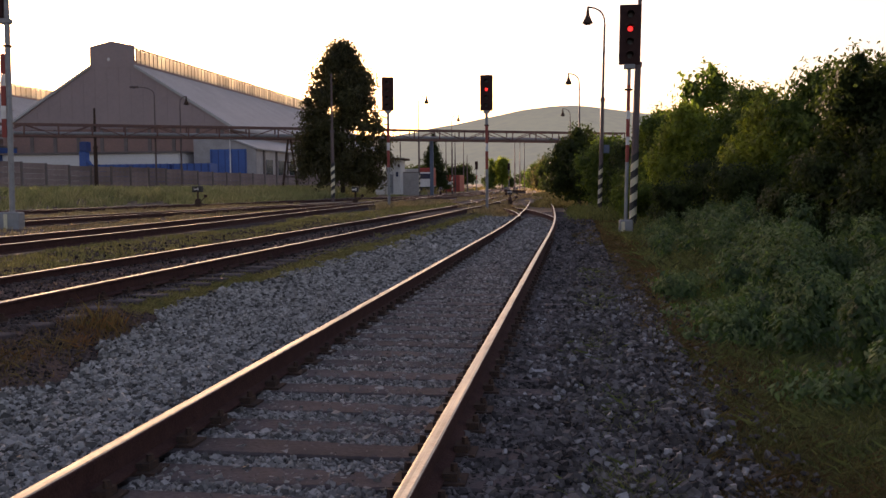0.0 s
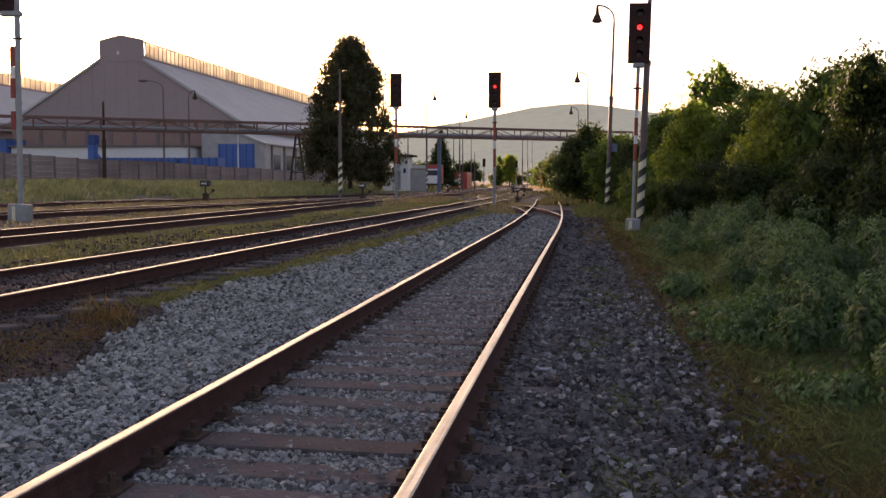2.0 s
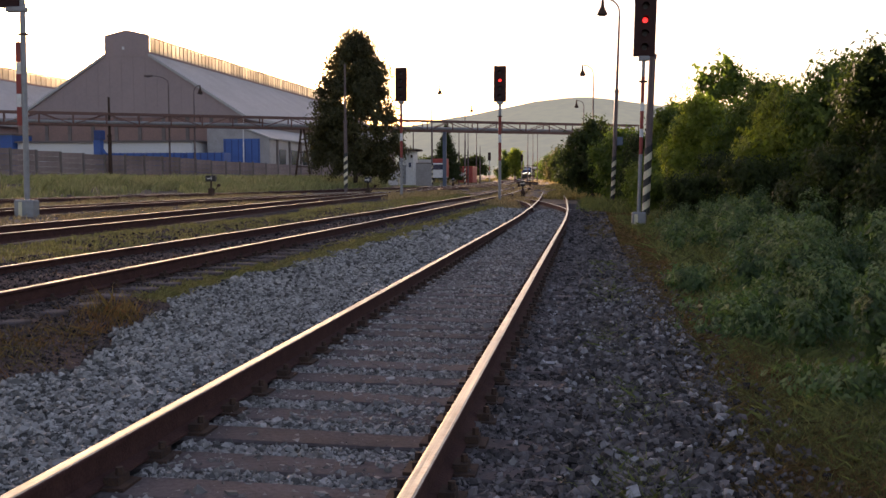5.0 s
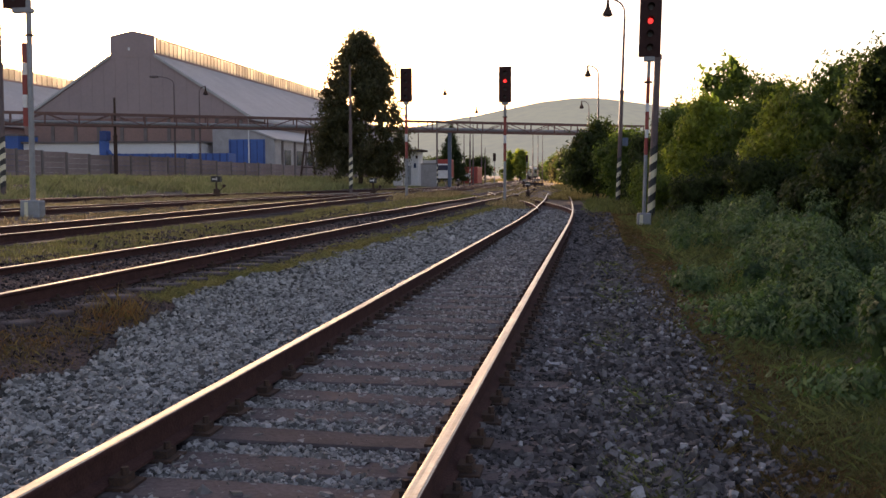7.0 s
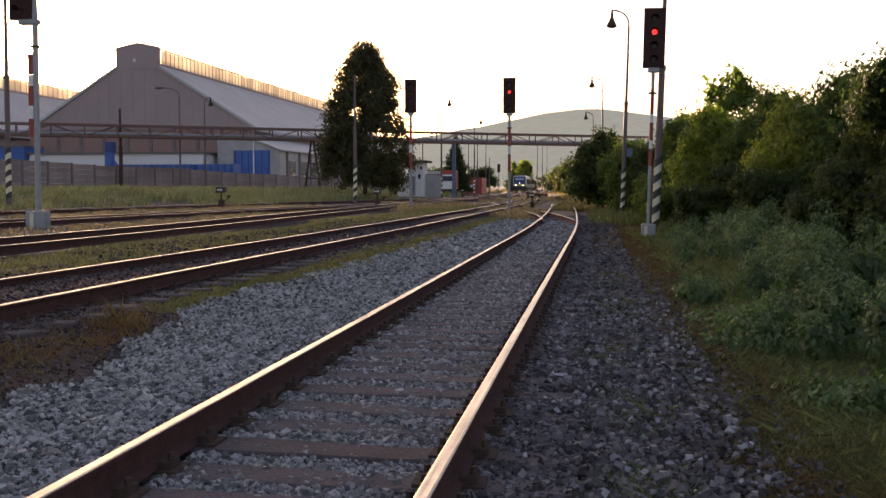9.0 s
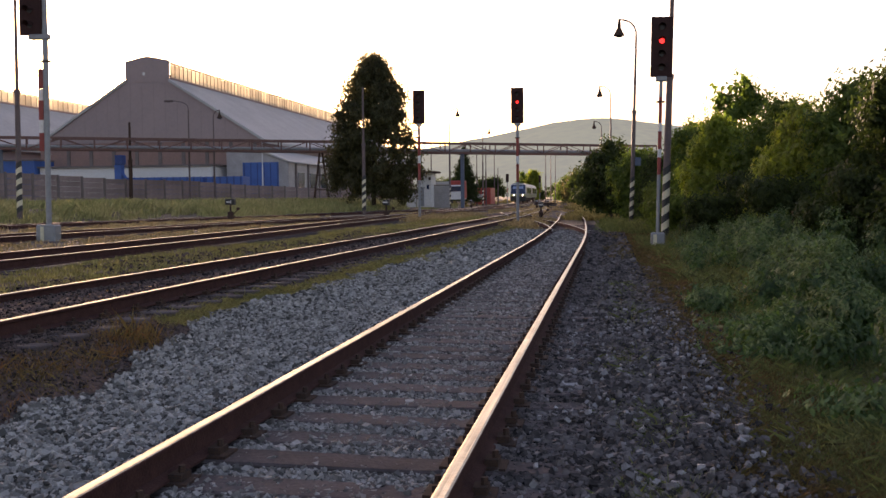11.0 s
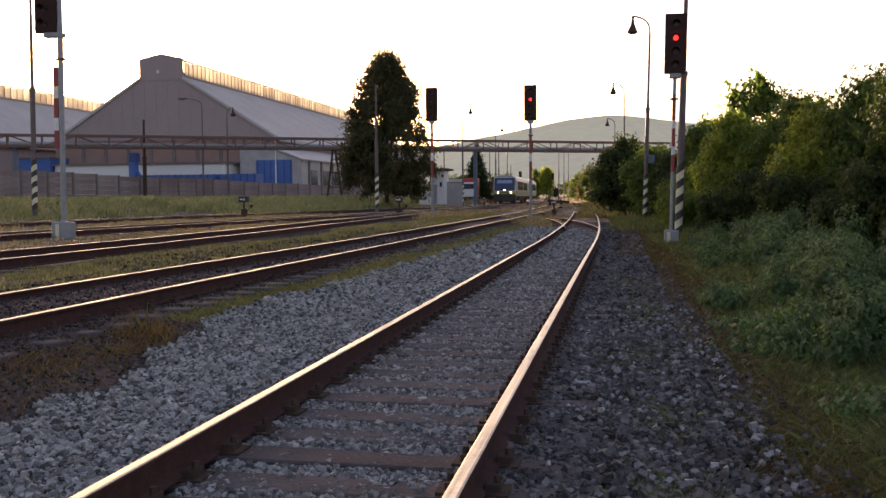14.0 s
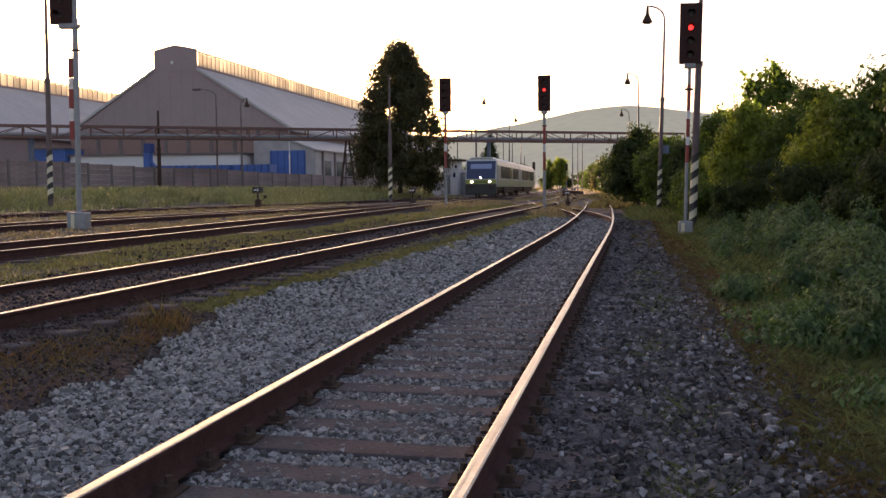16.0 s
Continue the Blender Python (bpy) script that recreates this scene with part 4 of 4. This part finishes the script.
def sleeper_stack(x, y):
    z = float(gzv(x, y))
    e = empty("sleeper_stack", pose(x, y, z, 0, 0, 14))
    tagged(e, "low stack of old dark wooden sleepers", "timber stack")
    for k in range(5):
        part("timber", B(-1.2 + 0.1 * (k % 2), 1.2, 0.3 * (k % 3) - 0.4, 0.3 * (k % 3) - 0.15, 0.22 * (k // 3), 0.22 * (k // 3) + 0.2, 0.02), M["iron"] if k % 2 else M["sleeper"], e)


sleeper_stack(-8.6, 140)
sleeper_stack(-10.3, 152)
for x, y in ((-18.6, 122), (-17.4, 122), (-7.5, 122), (-7.9, 108), (-4.4, 64)):
    point_lamp(x, y, float(gzv(x, y)), 0.6)


# ---- far things ----
def hut():
    h = empty("signal_hut", pose(-19.4, 100, 1.0))
    tagged(h, "small white plastered hut with flat dark roof", "hut")
    part("wall", B(-0.75, 0.85, 0, 2.6, -0.4, 3.25, 0.03), M["white"], h)
    part("roof", B(-1.0, 1.35, -0.7, 3.0, 3.25, 3.45, 0.03), M["iron"], h)
    part("roof_edge", B(-0.9, 1.2, -0.72, -0.68, 3.28, 3.4), M["concrete_dark"], h)
    d = part("door", B(-0.55, 0.05, -0.05, 0.0, -0.3, 1.75), M["galv"], h)
    part("handle", B(-0.05, 0.0, -0.09, -0.05, 0.8, 0.9), M["iron"], d)
    part("window", B(0.35, 0.6, -0.04, 0.0, 1.5, 2.0), M["train_glass"], h)
    part("lamp", C((0.7, -0.2, 2.5), (0.7, -0.2, 2.8), 0.12), M["iron"], h)
    part("cabinet", B(-1.75, -0.85, -0.6, 0.3, -0.4, 1.1, 0.03), M["white"], h)
    w = empty("yard_wall", pose(-18.2, 101.5, 0.7))
    tagged(w, "low grey concrete wall beside the white hut", "wall")
    part("panel", B(-0.35, 1.35, 0, 0.2, -0.2, 2.2, 0.02), M["concrete"], w)
    part("coping", B(-0.4, 1.4, -0.05, 0.25, 2.2, 2.3, 0.01), M["concrete_dark"], w)


hut()


def truck():
    t = empty("truck", pose(-21.6, 130, 1.0))
    tagged(t, "parked lorry with red cab and pale trailer", "truck")
    part("trailer", B(-2.6, 0.0, 0.4, 9, 0.6, 2.9, 0.05), M["plaster"], t)
    c = part("cab", B(0.05, 2.2, -0.4, 1.6, 0.4, 2.4, 0.12), M["white"], t)
    part("deflector", B(0.15, 2.2, -0.2, 1.6, 2.4, 3.0, 0.1), M["red_bright"], c, "orange-red roof deflector")
    part("side_stripe", B(1.9, 2.22, -0.42, 1.6, 0.5, 2.4, 0.05), M["red_bright"], c)
    part("windscreen", B(0.3, 1.9, -0.44, -0.4, 1.5, 2.2), M["train_glass"], c)
    part("bumper", B(0.1, 2.1, -0.5, -0.4, 0.4, 0.8), M["white"], c)
    for x in (0.2, 1.9):
        part("wheel", C((x, 0.5, 0.3), (x + 0.2, 0.5, 0.3), 0.45, seg=14), M["black"], t)


truck()
rb = empty("container", pose(-19.5, 150, 0.5))
tagged(rb, "red steel container beside the tracks", "container")
part("body", B(-1.2, 1.2, 0, 6, 0.1, 2.7, 0.04), M["red_bright"], rb)
part("sign", B(-0.9, -0.1, -0.03, 0, 0.9, 1.7), M["white"], rb)
for i in range(7):
    part("rib", B(-1.1 + i * 0.34, -1.02 + i * 0.34, -0.05, 0, 0.2, 2.6), M["red"], rb)


def conifer(x, y, z, h, w, seed):
    bl = []
    for k in range(34):
        q = (k + 0.5) / 34
        r = w * (1 - q) + 0.15
        a = k * 2.4
        bl.append((math.cos(a) * r * 0.55, math.sin(a) * r * 0.55, 0.4 + (h - 0.6) * q, r * 0.55, r * 0.55, 0.35))
    return plant("conifer", x, y, z, w, h, 15000, 0.13, "leaf_dark", "dark spruce behind the pipe bridge", "tree", seed, bl)


conifer(-20.3, 135, 0.9, 8.1, 2.7, 77)
for i, (x, y, w, h, m) in enumerate([(-18.2, 236, 1.5, 9.0, "leaf_sunlit"), (-20.8, 240, 1.4, 7.5, "leaf_mid"), (-3.6, 150, 3.0, 6.3, "leaf_dark"), (-1.0, 130, 3.0, 6.5, "leaf_dark"), (-5.6, 175, 3.0, 6.0, "leaf_tree"), (1.0, 105, 3.2, 6.5, "leaf_dark"),
                                    (-9.5, 245, 3.5, 6.5, "leaf_mid"), (-13.2, 300, 4, 6.5, "leaf_dark"), (-24, 300, 5, 6, "leaf_dark"), (-32, 260, 5, 6.5, "leaf_dark"), (-7.5, 210, 3.0, 6.0, "leaf_dark"), (-40, 230, 6, 6, "leaf_dark"), (-18, 420, 9, 8, "leaf_dark"), (-5, 400, 9, 9, "leaf_dark")]):
    plant("tree", x, y, float(gzv(x, y)) - 0.1, w, h, 6000, 0.2 + y * 0.0004, m, "far leafy tree along the railway line", "tree", 120 + i, k=24)

# far hills
def hills():
    xs = np.linspace(-1500, 1500, 121)
    crest = np.interp(xs, [-1500, -560, -330, -285, -209, -145, -72, -9, 22, 45, 93, 153, 300, 600, 1500], [30, 60, 101, 111, 121.5, 135, 148, 153, 153, 143, 136, 131, 125, 110, 60])
    crest = np.convolve(np.pad(crest, 2, mode="edge"), np.ones(5) / 5, "valid") + np.random.default_rng(2).normal(size=121) * 0.5
    rows = []
    for k in range(9):
        q = k / 8
        rows.append(np.stack([xs, np.full(121, 1300 + 500 * q), -4 + (crest + 4) * q], 1))
    v = np.concatenate(rows)
    f = [(j * 121 + i, j * 121 + i + 1, (j + 1) * 121 + i + 1, (j + 1) * 121 + i) for j in range(8) for i in range(120)]
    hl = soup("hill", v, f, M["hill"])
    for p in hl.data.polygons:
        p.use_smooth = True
    tagged(hl, "wooded hill and fields beyond the yard, haze put into colour and glow", "hill", kind="structure")


hills()


# ---- the train: two coupled cars ----
def car(front):
    t = empty("railcar")
    tagged(t, "lime and grey diesel railcar with lit headlights" if front else "trailing grey diesel railcar coupled behind", "train", "coupled railcars")
    L = 11.2
    body = [(-1.43, 0.95), (-1.45, 1.3), (-1.45, 2.9), (-1.3, 3.3), (-0.85, 3.5), (0.85, 3.5), (1.3, 3.3), (1.45, 2.9), (1.45, 1.3), (1.43, 0.95)]
    y0 = -L + (0.7 if front else 0.1)
    part("body", prism(bmesh.new(), body, y0, L - 0.1), M["train_grey"], t)
    part("roof", prism(bmesh.new(), [(-1.32, 3.3), (-0.86, 3.515), (0.86, 3.515), (1.32, 3.3), (0.9, 3.62), (-0.9, 3.62)], y0, L - 0.1), M["train_roof"], t)
    for s in (-1, 1):
        part("side_band", B(min(s * 1.452, s * 1.462), max(s * 1.452, s * 1.462), y0 + 0.2, L - 0.2, 1.0, 1.55), M["train_side"], t, "olive band")
        n = 8
        for i in range(n):
            a = y0 + 2.6 + i * (2 * L - 4.6) / n
            if i == 4:
                d = part("door", B(min(s * 1.452, s * 1.468), max(s * 1.452, s * 1.468), a, a + 1.7, 0.95, 2.95), M["train_green"], t)
                part("pane", B(min(s * 1.468, s * 1.474), max(s * 1.468, s * 1.474), a + 0.25, a + 1.45, 1.8, 2.8), M["train_glass"], d)
            else:
                part("window", B(min(s * 1.452, s * 1.464), max(s * 1.452, s * 1.464), a, a + 2.1, 1.75, 2.85, 0.0), M["train_glass"], t)
        part("skirt", B(min(s * 1.2, s * 1.35), max(s * 1.2, s * 1.35), -4.5, 4.5, 0.4, 0.95), M["iron"], t)
    part("underframe", B(-1.15, 1.15, y0, L - 0.2, 0.55, 0.95), M["iron"], t)
    for yb in (-7.6, 7.6):
        b = part("bogie", B(-1.05, 1.05, yb - 1.5, yb + 1.5, 0.35, 0.62, 0.04), M["iron"], t)
        for yw in (yb - 1.0, yb + 1.0):
            for s in (-1, 1):
                part("wheel", C((s * 0.7, yw, 0.43), (s * 0.82, yw, 0.43), 0.43, seg=20), M["iron"], b)
    if front:
        # sloped nose with the large windscreen
        bm = bmesh.new()
        pr = [(-L, 0.85), (-L, 1.58), (-L + 0.56, 3.36), (-L + 0.72, 3.46), (-L + 0.72, 0.85)]
        va = [bm.verts.new((-1.40, y, z)) for y, z in pr]
        vb = [bm.verts.new((1.40, y, z)) for y, z in pr]
        bm.faces.new(va), bm.faces.new(vb[::-1])
        for i in range(5):
            j = (i + 1) % 5
            bm.faces.new((va[j], va[i], vb[i], vb[j]))
        bmesh.ops.recalc_face_normals(bm, faces=bm.faces)
        bmesh.ops.bevel(bm, geom=list(bm.edges), offset=0.08, segments=2, affect="EDGES")
        nose = part("nose", bm, M["train_roof"], t, "pale grey nose")
        part("front_band", B(-1.38, 1.38, -L - 0.02, -L + 0.05, 1.22, 1.6, 0.0), M["train_green"], nose, "lime green band")
        ws = part("windscreen", B(-1.3, 1.3, -0.015, 0.015, 0.0, 1.68, 0.0), M["train_glass"], t)
        ws.matrix_basis = Matrix.Translation((0, -L + 0.01, 1.66)) @ Matrix.Rotation(radians(-17.4), 4, "X")
        part("sun_blind", B(-0.95, 0.95, -0.03, -0.016, 0.95, 1.4), M["blind"], ws)
        part("top_lamp", C((0, -0.06, 0.12), (0, -0.02, 0.12), 0.07, seg=14), M["head_light"], ws, "small lit lamp")
        for s in (-1, 1):
            part("headlight", C((s * 0.8, -L - 0.05, 1.4), (s * 0.8, -L + 0.02, 1.4), 0.088, seg=16), M["head_light"], nose, "lit headlight")
            part("buffer", C((s * 0.88, -L - 0.5, 1.0), (s * 0.88, -L, 1.0), 0.17, seg=14), M["iron"], t)
        part("apron", B(-1.4, 1.4, -L - 0.06, -L + 0.6, 0.28, 1.24, 0.06), M["black"], t)
        part("grille", B(-0.6, 0.6, -L - 0.02, -L + 0.01, 1.3, 1.5), M["train_green_dark"], t)
    return t


car_a, car_b = car(True), car(False)

TRACK_LABELS = (("sixth", "far running track with dull rails in stony soil", (60, 120), 0.8, 0), ("seventh", "far siding with dull rails in dry grass", (70, 120), 0.8, 0),
                ("second", "rusty siding track with bright rail tops in brown soil", (6, 62), 0.6, 16), ("third", "running track with dark sleepers in dusty gravel", (12, 60), 0.62, 0),
                ("fourth", "overgrown siding track with rusty rails", (16, 40), 0.65, 0), ("fifth", "overgrown rusty track along the grass bank", (26, 52), 0.65, 0),
                ("own", "single siding track with worn shiny rails on grey ballast", (-6.63, 50), 0.478, 24))
for key, label, span, pitch, fast in TRACK_LABELS:
    track(key, label, span, pitch, fast)


def turnout():
    """The rails that branch off the siding to the other tracks."""
    t = empty("turnout")
    tagged(t, "turnout rails branching off the siding", "railway track")
    for pts in ([(38, -2.22), (43, -2.6), (50, -3.6), (60, -5.4), (75, -7.6)], [(36.5, -0.84), (40, -1.15), (46, -2.0), (55, -3.6), (70, -6.2)]):
        rail("rail", smooth_line(pts, 0.5), 0, 0.016, t)
    for k in range(12):
        s = new("sleeper", SLEEPER)
        s.parent, s.matrix_basis = t, pose(-2.6 - k * 0.22, 42 + k * 1.1, -0.005, 0, 0, 12)


turnout()


def train_at(y):
    line = TRACKS["third"][0]
    return float(np.interp(y, [p[0] for p in line], [p[1] for p in line]))


def motions():
    for ob, back in ((car_a, 11.2), (car_b, 33.8)):
        rows = []
        for k in range(17):
            y = 84 + 18.0 * (16 - k) + back
            x0, x1 = train_at(y - 8), train_at(y + 8)
            rows.append((k, pose((x0 + x1) / 2, y, 0.502 + float(lift(y)), 0, 0, -math.degrees(math.atan2(x1 - x0, 16)))))
        walk(ob, rows)


motions()
